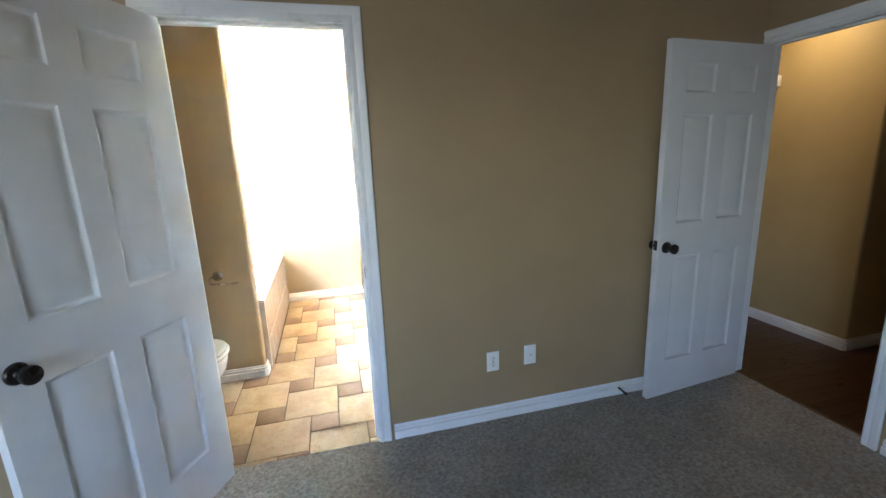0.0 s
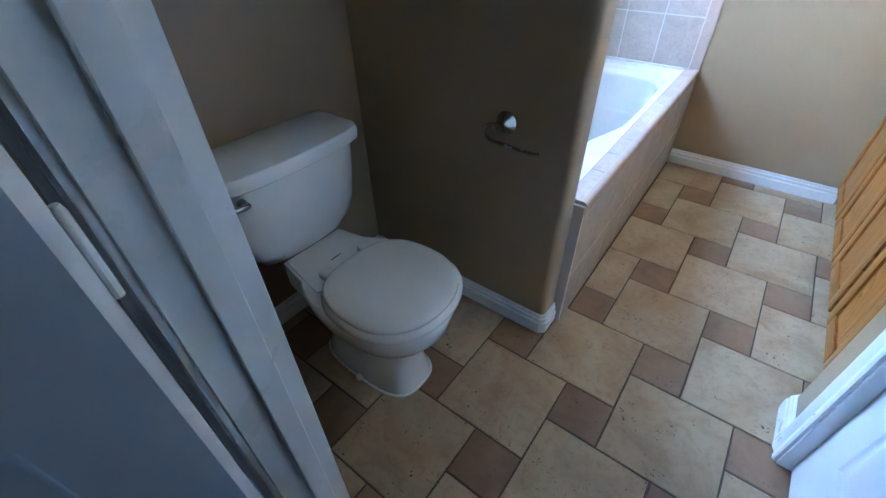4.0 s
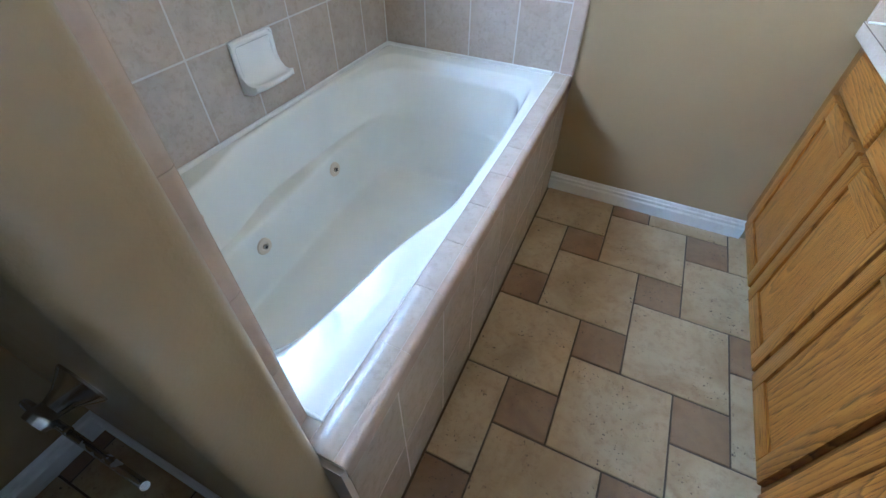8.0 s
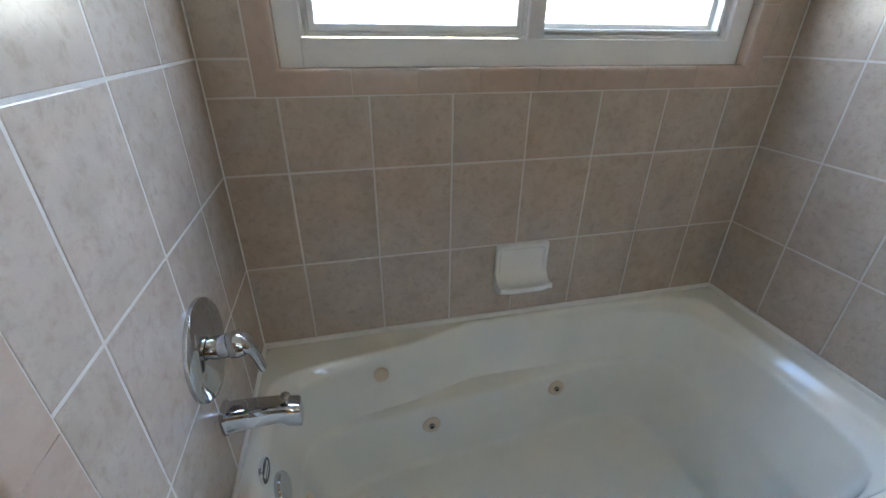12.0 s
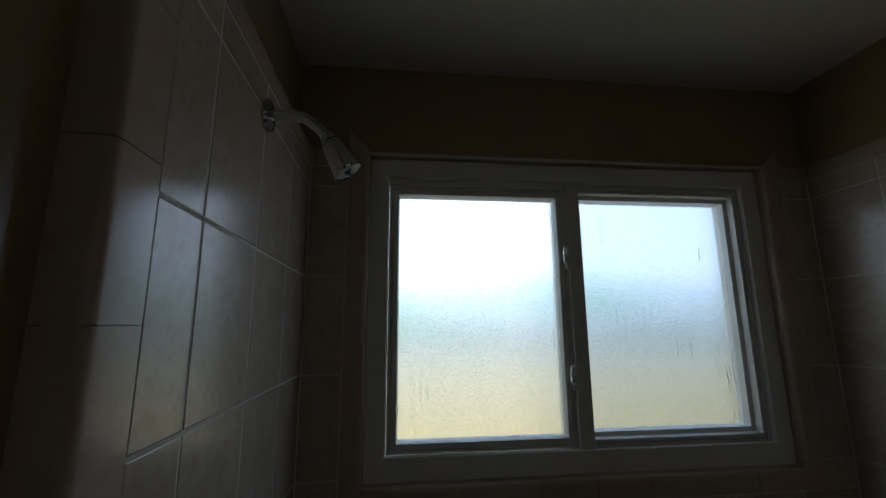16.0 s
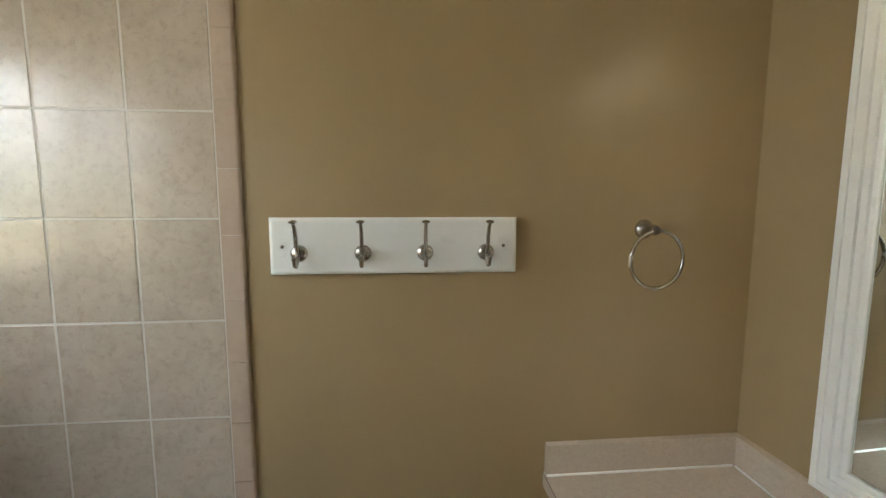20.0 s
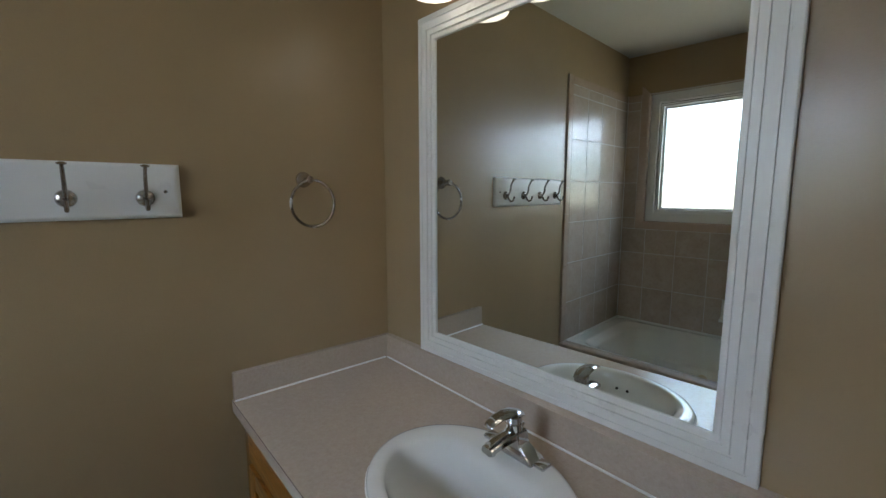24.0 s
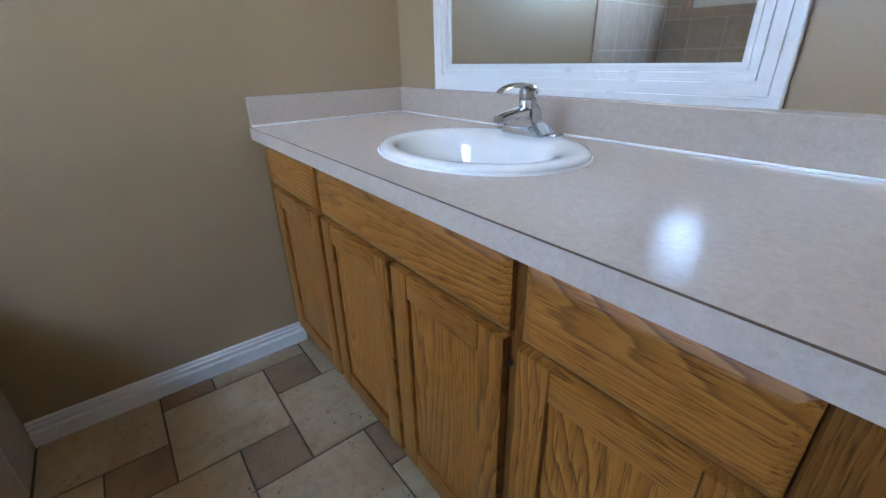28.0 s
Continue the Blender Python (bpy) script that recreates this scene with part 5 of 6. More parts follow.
GAPS = [(-0.442, -0.100), (-1.126, -0.488), (-1.448, -1.173)]
for y0, y1 in GAPS:
    for z0, z1 in ((VB, VB + 0.052), (0.644, 0.682), (VT - 0.030, VT)):
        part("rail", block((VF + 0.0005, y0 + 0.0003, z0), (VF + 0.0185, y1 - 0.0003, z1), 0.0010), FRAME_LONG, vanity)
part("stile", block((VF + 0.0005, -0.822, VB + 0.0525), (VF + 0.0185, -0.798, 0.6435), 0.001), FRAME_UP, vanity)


def drawer_front(y0, y1, z0, z1):
    """A slab front with sloped edges."""
    def ring(d, x):
        return [V((x, y0 + d, z0 + d)), V((x, y1 - d, z0 + d)), V((x, y1 - d, z1 - d)), V((x, y0 + d, z1 - d))]
    bm = loft(bmesh.new(), [ring(0, VF - 0.0005), ring(0, VF - 0.010), ring(0.003, VF - 0.0125), ring(0.014, DF + 0.0012), ring(0.017, DF), ring(0.020, DF)])
    return part("drawer_front", bm, OAK_LONG, vanity, "oak front with sloped edges", 25)


def cabinet_door(y0, y1, z0, z1):
    """Frame of two stiles and two rails round a flat panel."""
    w = 0.056
    root = part("door_panel", block((VF - 0.009, y0 + w - 0.006, z0 + w - 0.006), (VF - 0.003, y1 - w + 0.006, z1 - w + 0.006)), OAK_UP, vanity, "flat oak panel in a raised frame")

    def bar(name, a0, a1, b0, b1, mat):
        bm = block((DF, a0, b0), (VF - 0.0006, a1, b1))
        bmesh.ops.bevel(bm, geom=[e for e in bm.edges if all(abs(v.co.x - DF) < 1e-5 for v in e.verts)], offset=0.0055, segments=2, profile=0.6, affect="EDGES")
        part(name, bm, mat, root, "", 30)
    bar("stile", y0, y0 + w, z0, z1, OAK_UP)
    bar("stile", y1 - w, y1, z0, z1, OAK_UP)
    bar("rail", y0 + w + 0.0003, y1 - w - 0.0003, z0, z0 + w, OAK_LONG)
    bar("rail", y0 + w + 0.0003, y1 - w - 0.0003, z1 - w, z1, OAK_LONG)
    return root


DZ0, DZ1, FZ0, FZ1 = 0.132, 0.664, 0.676, 0.798
drawer_front(-0.452, -0.090, FZ0, FZ1)
drawer_front(-1.137, -0.478, FZ0, FZ1)
drawer_front(-1.460, -1.163, FZ0, FZ1)
cabinet_door(-0.452, -0.092, DZ0, DZ1)
cabinet_door(-0.803, -0.472, DZ0, DZ1)
cabinet_door(-1.133, -0.817, DZ0, DZ1)
cabinet_door(-1.460, -1.160, DZ0, DZ1)
part("bumper", lathe(bmesh.new(), [(0.004, 0), (0.004, 0.006), (0, 0.007)], (VF - 0.006, -1.1365, 0.620), (0, -1, 0), 10), DARK, vanity, "small dark hinge bumper")

# ---- countertop with its splash ----
CX0, CX1 = 0.797, EAST - 0.003
SXC, SYC, SA, SB = 1.085, -0.772, 0.255, 0.205   # the basin's oval
top = thing("countertop", ((CX0 + CX1) / 2, (VY0 + VY1) / 2, COUNTER - 0.04), "speckled rosy beige laminate countertop with a square front edge", "countertop")
n = 96


def rect_ring(z, inset=0.0):
    pts = []
    x0, x1, y0, y1 = CX0 + inset, CX1, VY0, VY1 - 0.0
    for i in range(n):
        t = 2 * math.pi * i / n
        c, s = math.cos(t), math.sin(t)
        kx = ((x1 - SXC) if c > 0 else (SXC - x0)) / max(abs(c), 1e-6)
        ky = ((y1 - SYC) if s > 0 else (SYC - y0)) / max(abs(s), 1e-6)
        k = min(kx, ky)
        pts.append(V((SXC + c * k, SYC + s * k, z)))
    for corner in ((x0, y0), (x1, y0), (x0, y1), (x1, y1)):
        j = min(range(n), key=lambda i: (pts[i].x - corner[0]) ** 2 + (pts[i].y - corner[1]) ** 2)
        pts[j] = V((*corner, z))
    return pts


def oval(z, a, b, dx=0.0, count=96, flat=1.0):
    return [V((SXC + dx + min(math.cos(2 * math.pi * i / count), flat) * b, SYC + math.sin(2 * math.pi * i / count) * a, z)) for i in range(count)]


bm = loft(bmesh.new(), [oval(COUNTER - 0.040, SA - 0.022, SB - 0.022), rect_ring(COUNTER - 0.040), rect_ring(COUNTER - 0.0012), rect_ring(COUNTER, 0.0012), oval(COUNTER, SA - 0.022, SB - 0.022), oval(COUNTER - 0.040, SA - 0.022, SB - 0.022)], False, False)
bmesh.ops.remove_doubles(bm, verts=bm.verts[:], dist=1e-6)
part("worktop", bm, LAMINATE, top, "", 30)
part("edge_line", block((CX0 - 0.0009, VY0, COUNTER - 0.0030), (CX0 + 0.0002, VY1, COUNTER - 0.0006)), SHADE_AND_SEAM_BROWN, top, "thin dark laminate seam")
part("backsplash", block((EAST - 0.021, VY0, COUNTER + 0.0005), (EAST + 0.056, VY1 - 0.019, COUNTER + 0.090), 0.0012), LAMINATE, top, "upright splash along the mirror wall")
part("backsplash", block((CX0 + 0.004, VY1 - 0.0185, COUNTER + 0.0005), (EAST - 0.002, VY1 + 0.001, COUNTER + 0.090), 0.0012), LAMINATE, top, "upright splash along the hook wall")
part("metal_cove", block((CX0 + 0.004, VY1 - 0.0250, COUNTER + 0.0003), (EAST - 0.028, VY1 - 0.0187, COUNTER + 0.0052), 0.001), CHROME_STRIP, top, "thin bright joint strip")
part("metal_cove", block((EAST - 0.0270, VY0, COUNTER + 0.0003), (EAST - 0.0212, VY1 - 0.0255, COUNTER + 0.0052), 0.001), CHROME_STRIP, top, "thin bright joint strip")

# ---- oval basin and tap ----
sink = thing("sink", (SXC, SYC, COUNTER), "white oval drop-in sink with a wide rim", "sink")
rings = [oval(COUNTER - 0.002, SA + 0.001, SB + 0.001), oval(COUNTER + 0.006, SA + 0.002, SB + 0.002), oval(COUNTER + 0.012, SA - 0.002, SB - 0.002), oval(COUNTER + 0.0155, SA - 0.012, SB - 0.012), oval(COUNTER + 0.0150, SA - 0.028, SB - 0.026),
         oval(COUNTER + 0.0125, SA - 0.045, SB - 0.050, -0.016, flat=0.80), oval(COUNTER + 0.004, SA - 0.054, SB - 0.064, -0.024, flat=0.80), oval(COUNTER - 0.020, SA - 0.062, SB - 0.072, -0.026, flat=0.80), oval(COUNTER - 0.060, SA - 0.080, SB - 0.085, -0.024, flat=0.80), oval(COUNTER - 0.100, SA - 0.108, SB - 0.102, -0.016),
         oval(COUNTER - 0.124, SA - 0.145, SB - 0.125, -0.006), oval(COUNTER - 0.134, SA - 0.185, SB - 0.152, 0.0), oval(COUNTER - 0.138, 0.030, 0.028, 0.0)]
part("basin", loft(bmesh.new(), rings, False, False), PORCELAIN, sink, "glossy white oval bowl", 50)
part("caulk", loft(bmesh.new(), [oval(COUNTER - 0.001, SA + 0.006, SB + 0.006), oval(COUNTER + 0.002, SA + 0.004, SB + 0.004), oval(COUNTER + 0.005, SA + 0.001, SB + 0.001)], False, False), TRIM_WHITE, sink, "", 50)
dr = part("drain_ring", lathe(bmesh.new(), [(0.031, -0.001), (0.030, 0.003), (0.024, 0.004), (0.021, -0.002), (0.020, -0.03), (0, -0.03)], (SXC, SYC, COUNTER - 0.139), (0, 0, 1), 26), CHROME, sink, "chrome drain ring")
part("stopper", lathe(bmesh.new(), [(0.004, -0.03), (0.004, 0.0), (0.0165, 0.004), (0.0165, 0.008), (0.010, 0.012), (0, 0.013)], (SXC, SYC, COUNTER - 0.143), (0, 0, 1), 20), CHROME, dr, "dark-topped stopper")
for dy in (-0.018, 0.018):
    part("overflow_hole", lathe(bmesh.new(), [(0.005, 0), (0.005, 0.0012), (0, 0.0012)], (SXC - 0.026 - (SB - 0.080) + 0.004, SYC + dy, COUNTER - 0.034), (1, 0, 0.35), 12), DARK, sink, "small dark overflow hole")

tap = thing("sink_faucet", (1.250, SYC, COUNTER + 0.015), "chrome single-lever sink faucet", "faucet")
FX, FZ = 1.250, COUNTER + 0.0145
bm = loft(bmesh.new(), [[V((FX + x, SYC + y, FZ + z)) for x, y in pts] for z, pts in (
    (0.0, [(-0.028, -0.066), (0.026, -0.066), (0.026, 0.066), (-0.028, 0.066)]), (0.006, [(-0.028, -0.068), (0.026, -0.068), (0.026, 0.068), (-0.028, 0.068)]),
    (0.012, [(-0.024, -0.058), (0.022, -0.058), (0.022, 0.058), (-0.024, 0.058)]), (0.030, [(-0.020, -0.026), (0.019, -0.026), (0.019, 0.026), (-0.020, 0.026)]), (0.062, [(-0.019, -0.021), (0.017, -0.021), (0.017, 0.021), (-0.019, 0.021)]))])
bmesh.ops.bevel(bm, geom=bm.edges[:], offset=0.0022, segments=2, affect="EDGES", clamp_overlap=True)
part("base", bm, CHROME, tap, "stepped base", 35)
for s in (-1, 1):
    part("wing", block((FX - 0.018, SYC + s * 0.080 - 0.014, FZ), (FX + 0.016, SYC + s * 0.080 + 0.014, FZ + 0.011), 0.004, 2), CHROME, tap)
sp = [(0.0, 0.050, 0.019, 0.013), (-0.030, 0.052, 0.019, 0.012), (-0.065, 0.050, 0.018, 0.010), (-0.092, 0.046, 0.017, 0.009), (-0.104, 0.043, 0.016, 0.008)]
rings = [[V((FX + x, SYC + w * cy, FZ + z + h * cz)) for cy, cz in ((-1, -0.6), (-0.7, -1), (0.7, -1), (1, -0.6), (1, 0.5), (0.6, 1), (-0.6, 1), (-1, 0.5))] for x, z, w, h in sp]
part("spout", loft(bmesh.new(), rings), CHROME, tap, "short flat spout", 40)
part("aerator", lathe(bmesh.new(), [(0.011, 0), (0.011, 0.010), (0.008, 0.012), (0, 0.010)], (FX - 0.090, SYC, FZ + 0.040), (0, 0, -1), 16), CHROME, tap)
part("collar", lathe(bmesh.new(), [(0.019, 0.058), (0.021, 0.066), (0.021, 0.080), (0.0215, 0.082), (0.0215, 0.084), (0.020, 0.086), (0.020, 0.100), (0.013, 0.108), (0, 0.110)], (FX - 0.002, SYC, FZ), (-0.10, 0, 1), 28), CHROME, tap, "round handle body")
part("ring_gap", lathe(bmesh.new(), [(0.0212, 0.0), (0.0216, 0.001), (0.0212, 0.002)], (FX - 0.0103, SYC, FZ + 0.0815), (-0.10, 0, 1), 28, False, False), DARK, tap)
lev = [(0.010, 0.098, 0.018, 0.009), (-0.012, 0.108, 0.022, 0.008), (-0.040, 0.113, 0.021, 0.006), (-0.070, 0.112, 0.018, 0.0045), (-0.094, 0.106, 0.015, 0.0035), (-0.102, 0.101, 0.012, 0.003)]
rings = [[V((FX + x, SYC + w * math.cos(t), FZ + z + h * math.sin(t))) for t in (2 * math.pi * k / 14 for k in range(14))] for x, z, w, h in lev]
part("lever", loft(bmesh.new(), rings), CHROME, tap, "flat lever handle", 60)
part("lift_rod", tube(bmesh.new(), [(FX + 0.024, SYC, FZ + 0.004), (FX + 0.024, SYC, FZ + 0.060)], 0.0028, 8), CHROME, tap)
part("lift_knob", ball(bmesh.new(), (FX + 0.024, SYC, FZ + 0.064), 0.006, 10, 8), CHROME, tap)

# ---- framed mirror ----
MY0, MY1, MZ0, MZ1 = -1.152, -0.318, 1.014, 1.972
mirror = thing("mirror", (EAST, (MY0 + MY1) / 2, MZ0 - 0.075), "large mirror in a white stepped moulded frame", "mirror")
part("glass", block((EAST - 0.010, MY0 - 0.010, MZ0 - 0.010), (EAST - 0.004, MY1 + 0.010, MZ1 + 0.010)), MIRROR, mirror, "silvered mirror glass")
prof = [(u, EAST - d) for u, d in ((0.0, 0.0105), (0.0, 0.0150), (0.003, 0.0165), (0.012, 0.0165), (0.0128, 0.0120), (0.0165, 0.0120), (0.0175, 0.0190), (0.030, 0.0200), (0.0308, 0.0145), (0.0345, 0.0145),
        (0.0355, 0.0215), (0.056, 0.0215), (0.0568, 0.0160), (0.0605, 0.0160), (0.0612, 0.0195), (0.076, 0.0185), (0.079, 0.0160), (0.079, 0.0020))]
pts = [(0, MY0, MZ0), (0, MY0, MZ1), (0, MY1, MZ1), (0, MY1, MZ0)]
bm = trim(bmesh.new(), [(u, x) for u, x in prof], pts, (1, 0, 0), True)
part("frame", bm, TRIM_WHITE, mirror, "white stepped moulding", 25)

# ---- lamp bar over the mirror ----
lamp = thing("vanity_light", (EAST, -0.732, 2.205), "vanity light bar with four lit frosted bell shades", "vanity light")
part("backplate", block((EAST - 0.022, -1.10, 2.185), (EAST - 0.002, -0.37, 2.290), 0.008, 3), NICKEL, lamp, "long brushed metal backplate", 40)
LX = 1.268
for k in range(4):
    y = -0.432 - 0.200 * k
    part("arm", tube(bmesh.new(), [(EAST - 0.018, y, 2.240), (EAST - 0.055, y, 2.245), (EAST - 0.085, y, 2.238), (LX, y, 2.215), (LX, y, 2.187)], 0.008, 10), NICKEL, lamp, "", 60)
    part("socket", lathe(bmesh.new(), [(0.012, 0.020), (0.024, 0.012), (0.026, -0.012), (0.022, -0.016), (0, -0.016)], (LX, y, 2.183), (0, 0, 1), 20), NICKEL, lamp)
    sh = part("shade", lathe(bmesh.new(), [(0.027, 0.0), (0.034, -0.012), (0.044, -0.045), (0.057, -0.090), (0.069, -0.116), (0.0745, -0.124), (0.0735, -0.127), (0.067, -0.121), (0.054, -0.092), (0.041, -0.046), (0.031, -0.014), (0.025, -0.004)], (LX, y, 2.171), (0, 0, 1), 32, False, False), SHADE, lamp, "lit frosted glass bell shade", 60)
    part("bulb", lathe(bmesh.new(), [(0.012, 0.0), (0.016, -0.012), (0.026, -0.035), (0.029, -0.052), (0.024, -0.070), (0.011, -0.080), (0, -0.082)], (LX, y, 2.161), (0, 0, 1), 20), BULB, sh, "glowing bulb", 60)

# the whole east side stands a little out of square
for ob in (WALL_EAST, mirror, lamp):
    swing(ob, 2.0, (1.05, 0.0))

# ---- hook rail ----
rail = thing("hook_rail", (0.389, 0.0, 1.425), "white board with four brushed nickel double hooks", "hook rail")
HX0, HX1, HZ0, HZ1 = 0.074, 0.703, 1.425, 1.569


def plate(d, y):
    return [V((HX0 + d, y, HZ0 + d)), V((HX1 - d, y, HZ0 + d)), V((HX1 - d, y, HZ1 - d)), V((HX0 + d, y, HZ1 - d))]


part("board", loft(bmesh.new(), [plate(0, -0.0005), plate(0, -0.010), plate(0.002, -0.012), plate(0.009, -0.016), plate(0.012, -0.0165)]), TRIM_WHITE, rail, "white bevelled board", 25)
BF = -0.0165
for k in range(4):
    x = 0.147 + 0.158 * k
    z = 1.479
    hook = part("hook", lathe(bmesh.new(), [(0.0215, 0), (0.0215, 0.002), (0.019, 0.006), (0.012, 0.010), (0, 0.0115)], (x, BF, z), (0, -1, 0), 26), NICKEL, rail, "double coat hook on a round rose", 50)
    up = [(x, BF - 0.008, z + 0.002), (x, BF - 0.020, z + 0.006), (x, BF - 0.028, z + 0.020), (x, BF - 0.031, z + 0.045), (x, BF - 0.040, z + 0.066), (x, BF - 0.052, z + 0.080)]
    part("upper_arm", tube(bmesh.new(), up, [0.006, 0.0055, 0.005, 0.0048, 0.0046, 0.0044], 10), NICKEL, hook, "", 60)
    part("tip", lathe(bmesh.new(), [(0.0045, -0.002), (0.0095, 0.0), (0.010, 0.002), (0.006, 0.004), (0, 0.0045)], (x, BF - 0.0525, z + 0.080), (0, -0.3, 1), 14), NICKEL, hook)
    low = [(x, BF - 0.008, z - 0.004), (x, BF - 0.018, z - 0.010), (x, BF - 0.024, z - 0.022), (x, BF - 0.034, z - 0.029), (x, BF - 0.046, z - 0.026), (x, BF - 0.053, z - 0.014), (x, BF - 0.055, z - 0.004)]
    part("lower_arm", tube(bmesh.new(), low, [0.006, 0.0052, 0.005, 0.005, 0.0048, 0.0046, 0.0055], 10), NICKEL, hook, "", 60)
for x in (0.106, 0.667):
    part("screw", lathe(bmesh.new(), [(0.0045, 0), (0.0045, 0.001), (0.003, 0.002), (0, 0.002)], (x, BF, 1.496), (0, -1, 0), 12), NICKEL, rail, "small screw head")

# ---- towel ring ----
RX, RZ = 1.060, 1.536
ring_t = thing("towel_ring", (RX, 0.0, RZ), "brushed nickel towel ring on a conical post", "towel ring")
part("post", lathe(bmesh.new(), [(0.026, 0), (0.026, 0.003), (0.022, 0.008), (0.013, 0.024), (0.0105, 0.036), (0.012, 0.042), (0.014, 0.050), (0.012, 0.057), (0, 0.058)], (RX, 0.0, RZ), (0, -1, 0), 26), NICKEL, ring_t, "conical post", 50)
pts = arc((RX + 0.010, -0.052, RZ - 0.078), 0.076, 0, 360, 48, (1, 0.08, 0), (0, 0, 1))[:-1]
bm = bmesh.new()
made = []
for i, p in enumerate(pts):
    d = (pts[(i + 1) % 48] - pts[i - 1]).normalized()
    o = V((0, 1, 0))
    s = d.cross(o).normalized()
    made.append([p + (o * math.cos(t) + s * math.sin(t)) * 0.0050 for t in (2 * math.pi * k / 10 for k in range(10))])
loft(bm, made + [made[0]], False, False)
bmesh.ops.remove_doubles(bm, verts=bm.verts[:], dist=1e-6)
part("ring", bm, NICKEL, ring_t, "thin round ring", 60)

# ---- bedroom and hall details ----
def wall_plate(name, x, z, label, sockets):
    root = thing(name, (x, BED_N, z), label, "outlet" if sockets else "wall plate")
    bm = loft(bmesh.new(), [[V((x - w, BED_N - d, z - h)), V((x + w, BED_N - d, z - h)), V((x + w, BED_N - d, z + h)), V((x - w, BED_N - d, z + h))] for w, h, d in ((0.0365, 0.0585, 0), (0.0365, 0.0585, 0.003), (0.034, 0.056, 0.0055), (0.030, 0.052, 0.006))])
    part("plate", bm, PLATE_WHITE, root, "", 30)
    if sockets:
        for dz in (-0.0195, 0.0195):
            s = part("socket", lathe(bmesh.new(), [(0.0172, 0), (0.0172, 0.002), (0.016, 0.003), (0, 0.003)], (x, BED_N - 0.006, z + dz), (0, -1, 0), 20, squash=0.85), PLATE_WHITE, root)
            for dx in (-0.006, 0.006):
                part("slot", block((x + dx - 0.0012, BED_N - 0.0098, z + dz - 0.002), (x + dx + 0.0012, BED_N - 0.0089, z + dz + 0.007)), DARK, s)
            part("slot", block((x - 0.0022, BED_N - 0.0098, z + dz - 0.010), (x + 0.0022, BED_N - 0.0089, z + dz - 0.006)), DARK, s)
        part("screw", lathe(bmesh.new(), [(0.003, 0), (0.003, 0.001), (0, 0.001)], (x, BED_N - 0.006, z), (0, -1, 0), 10), NICKEL, root)
    else:
        part("insert", block((x - 0.0165, BED_N - 0.0085, z - 0.033), (x + 0.0165, BED_N - 0.0055, z + 0.033), 0.001), PLATE_WHITE, root)
        part("jack", block((x - 0.006, BED_N - 0.0100, z - 0.005), (x + 0.006, BED_N - 0.0084, z + 0.006), 0.0006), JET_CREAM, root)
    return root


wall_plate("outlet", 1.381, 0.365, "white duplex outlet above the bedroom baseboard", True)
wall_plate("jack_plate", 1.609, 0.370, "white blank jack plate above the bedroom baseboard", False)
# door stop on the baseboard behind the hall door
stopper = thing("door_stop_spring", (2.21, BED_N - 0.014, 0.055), "dark spring door stop screwed to the baseboard", "door stop")
part("spring", tube(bmesh.new(), [(2.21, BED_N - 0.014, 0.050), (2.212, BED_N - 0.050, 0.048), (2.214, BED_N - 0.075, 0.046)], 0.0062, 10), BRONZE, stopper, "", 60)
part("tip", lathe(bmesh.new(), [(0.009, 0), (0.009, 0.010), (0.007, 0.013), (0, 0.013)], (2.214, BED_N - 0.074, 0.046), (0, -1, 0), 12), RUBBER, stopper, "rubber tip")
# little box on the hall wall
chime = thing("door_chime", (HALL_E, -1.955, 1.95), "small off-white door chime box on the hall wall", "door chime")
part("box", block((HALL_E - 0.045, -2.010, 1.945), (HALL_E - 0.001, -1.905, 2.030), 0.006, 2), PLATE_WHITE, chime)
part("grille", block((HALL_E - 0.0475, -2.000, 1.970), (HALL_E - 0.0445, -1.915, 1.976), 0.001), JET_CREAM, chime)
# hall planks
y = -4.5
k = 0
while y < -0.5:
    x0 = HALL_X + 0.004
    first = True
    while x0 < 5.9:
        ln = (0.45 + 0.55 * random.random()) if first else 1.15
        first = False
        x1 = min(x0 + ln, 5.98)
        ob = part("plank", block((x0 + 0.0008, y + 0.0008, -0.016), (x1 - 0.0008, y + 0.1222, 0.0), 0.0012), PLANK, HALL_FLOOR, "", 30)
        x0 = x1
    y += 0.123
# metal strip where carpet meets planks
structure("threshold_strip", block((HALL_X - 0.012, HD0 + 0.001, -0.002), (HALL_X + 0.016, HD1 - 0.001, 0.006), 0.003, 2), SHADE_AND_SEAM_BROWN, "thin dark strip between carpet and planks", "threshold")

# ---- bathroom floor tiles ----
PX, PY, TL, TURN = 0.339, -1.530, 0.3196, radians(0.36)
TS = TL / 2
ux, uy = V((math.cos(TURN), math.sin(TURN))), V((-math.sin(TURN), math.cos(TURN)))


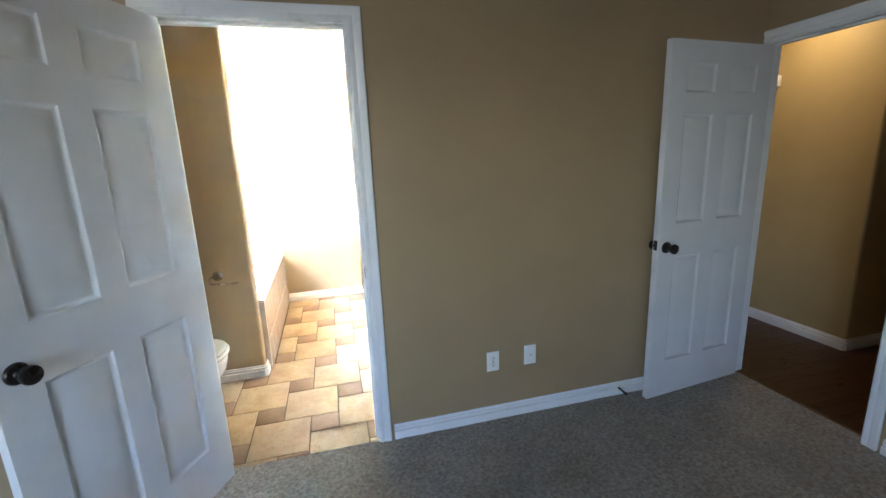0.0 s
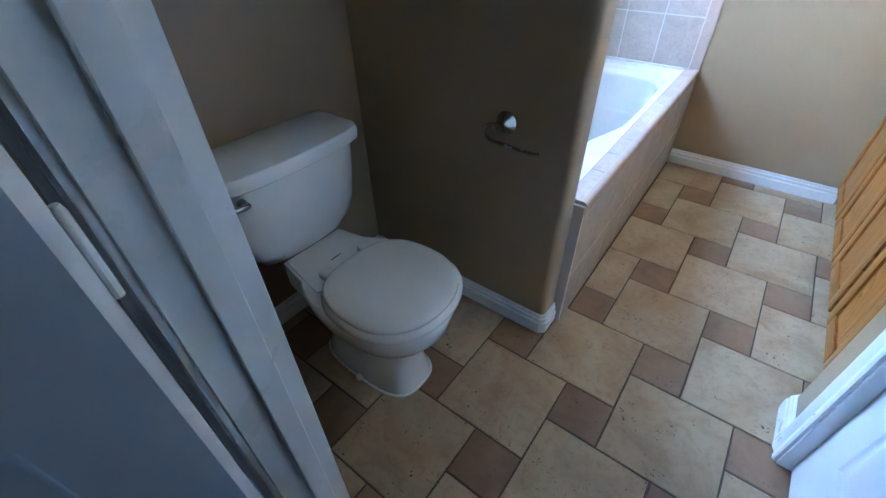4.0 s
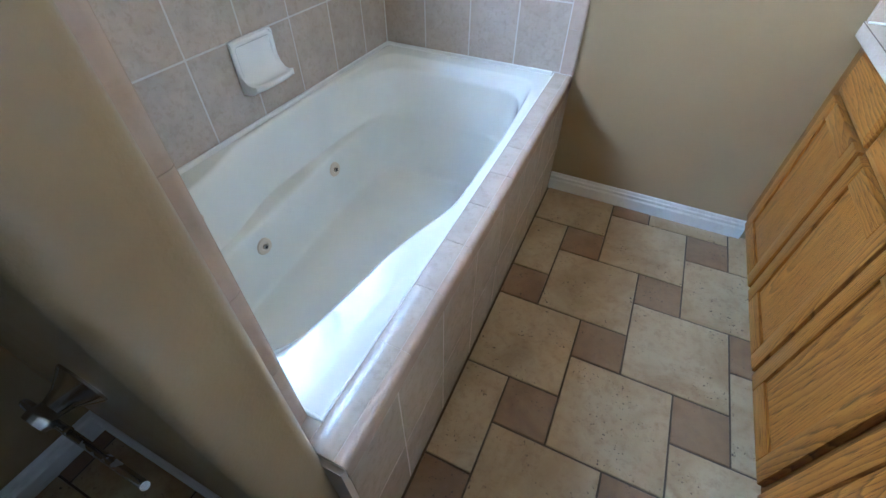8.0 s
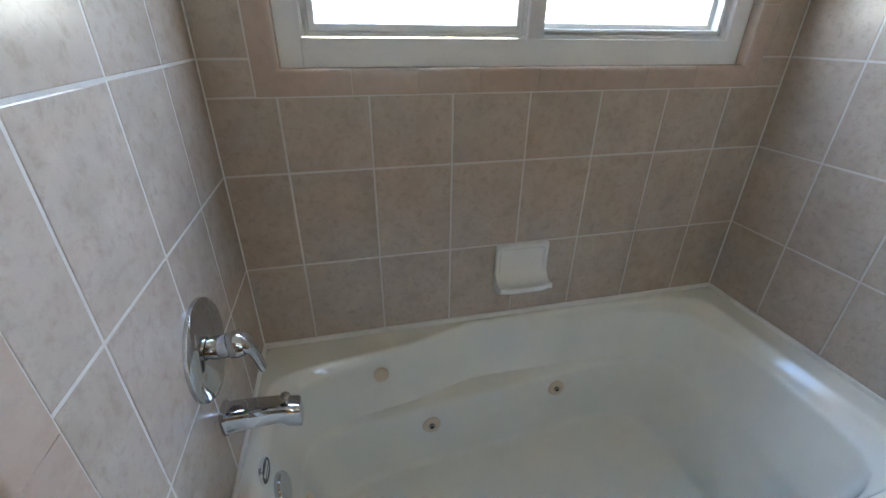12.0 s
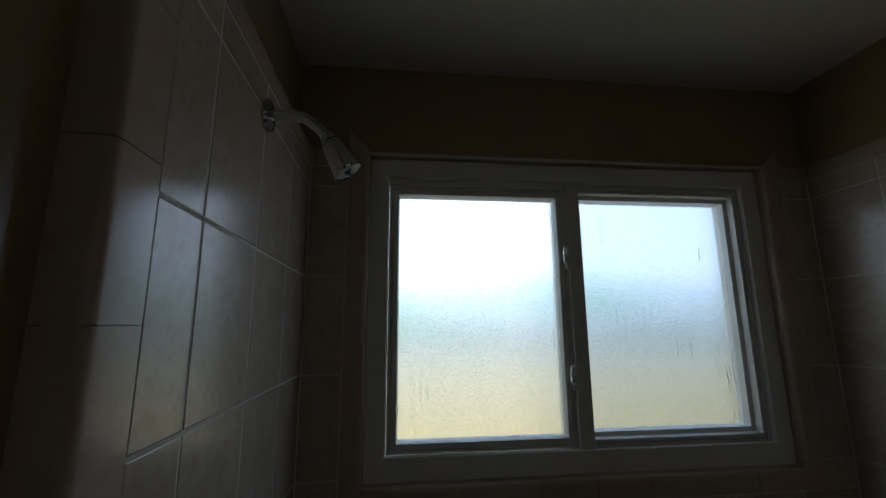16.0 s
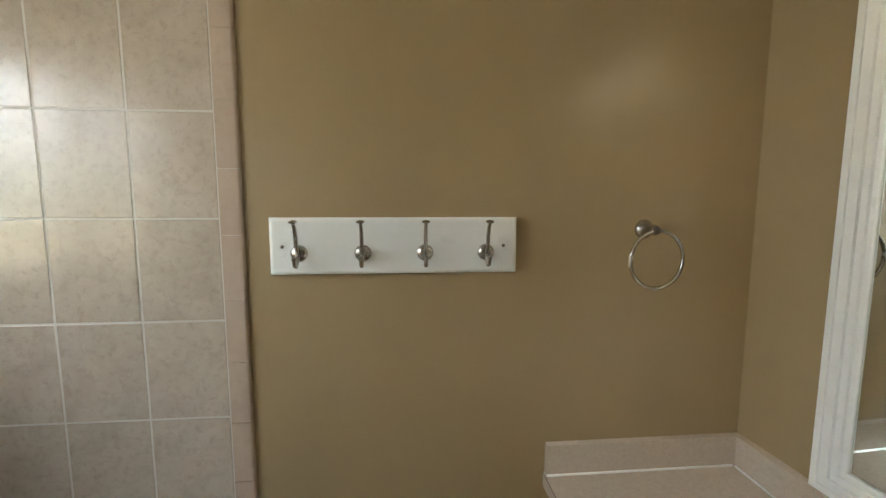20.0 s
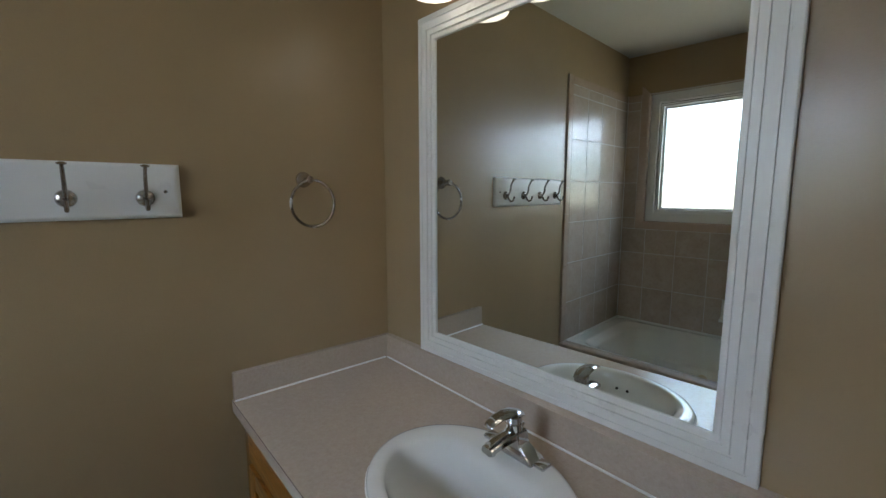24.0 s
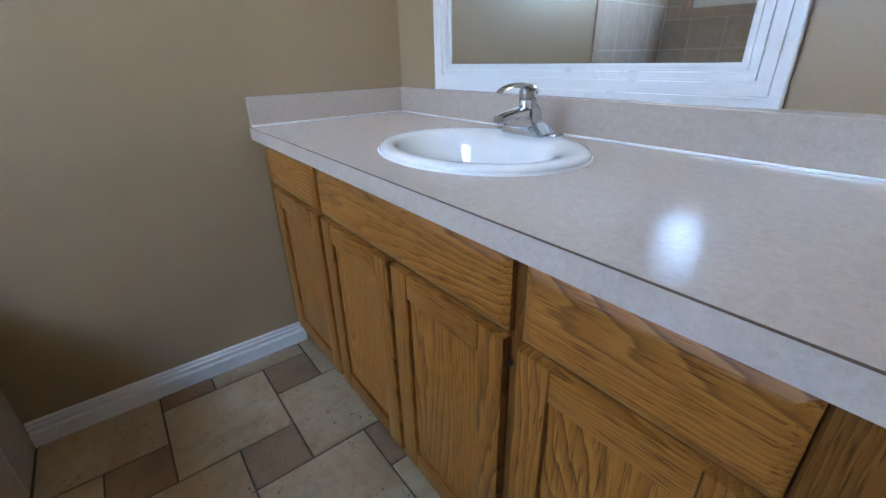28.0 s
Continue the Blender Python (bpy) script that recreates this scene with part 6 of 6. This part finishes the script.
def clipped(poly, x0, x1, y0, y1, lean=0.0):
    """A polygon cut to a rectangle, whose first side may lean."""
    for nx, ny, limit in ((1, lean, x0), (-1, 0, -x1), (0, 1, y0), (0, -1, -y1)):
        res = []
        for i, p in enumerate(poly):
            q = poly[(i + 1) % len(poly)]
            dp, dq = p.x * nx + p.y * ny - limit, q.x * nx + q.y * ny - limit
            if dp >= 0:
                res.append(p)
            if (dp >= 0) != (dq >= 0):
                res.append(p.lerp(q, dp / (dp - dq)))
        poly = res
        if not poly:
            return []
    return poly


def floor_tile(corner, size, mat):
    """corner: the tile's far right one; it runs to the left and nearer."""
    g = 0.0026
    quad = [corner - ux * (size - g) - uy * (size - g), corner - ux * g - uy * (size - g), corner - ux * g - uy * g, corner - ux * (size - g) - uy * g]
    mid = sum(quad, V((0, 0))) / 4
    if mid.y > -1.50 and mid.x > -0.15:
        poly = clipped(quad, 0.0165, 0.905, -1.72, -0.001, 0.0175)
    elif mid.x < 0.86:
        poly = clipped(quad, NOOK_W + 0.001, 0.845, BED_N + 0.008, PART_S + 0.02 if mid.x < -0.05 else -1.36)
    else:
        return
    if len(poly) < 3:
        return
    area = abs(sum(p.x * q.y - q.x * p.y for p, q in zip(poly, poly[1:] + poly[:1]))) / 2
    if area < 0.0004:
        return
    c = sum(poly, V((0, 0))) / len(poly)

    def ring(d, z):
        return [V((p.x + (c.x - p.x) * d / max((c - p).length, 0.02), p.y + (c.y - p.y) * d / max((c - p).length, 0.02), z)) for p in poly]
    lift = random.uniform(-0.0004, 0.0004)
    bm = loft(bmesh.new(), [ring(0, -0.010), ring(0.0005, -0.0022 + lift), ring(0.0018, -0.0006 + lift), ring(0.0045, lift)])
    part("tile", bm, mat, FLOOR, "", 50)


for a in range(-6, 9):
    for b in range(-6, 8):
        c = V((PX, PY)) + ux * (a * TS - b * TL) + uy * (a * TL + b * TS)
        if -1.3 < c.x < 1.6 and -3.0 < c.y < 0.5:
            floor_tile(c, TL, FLOOR_TILE)
            floor_tile(c + ux * TS, TS, SMALL_TILE)
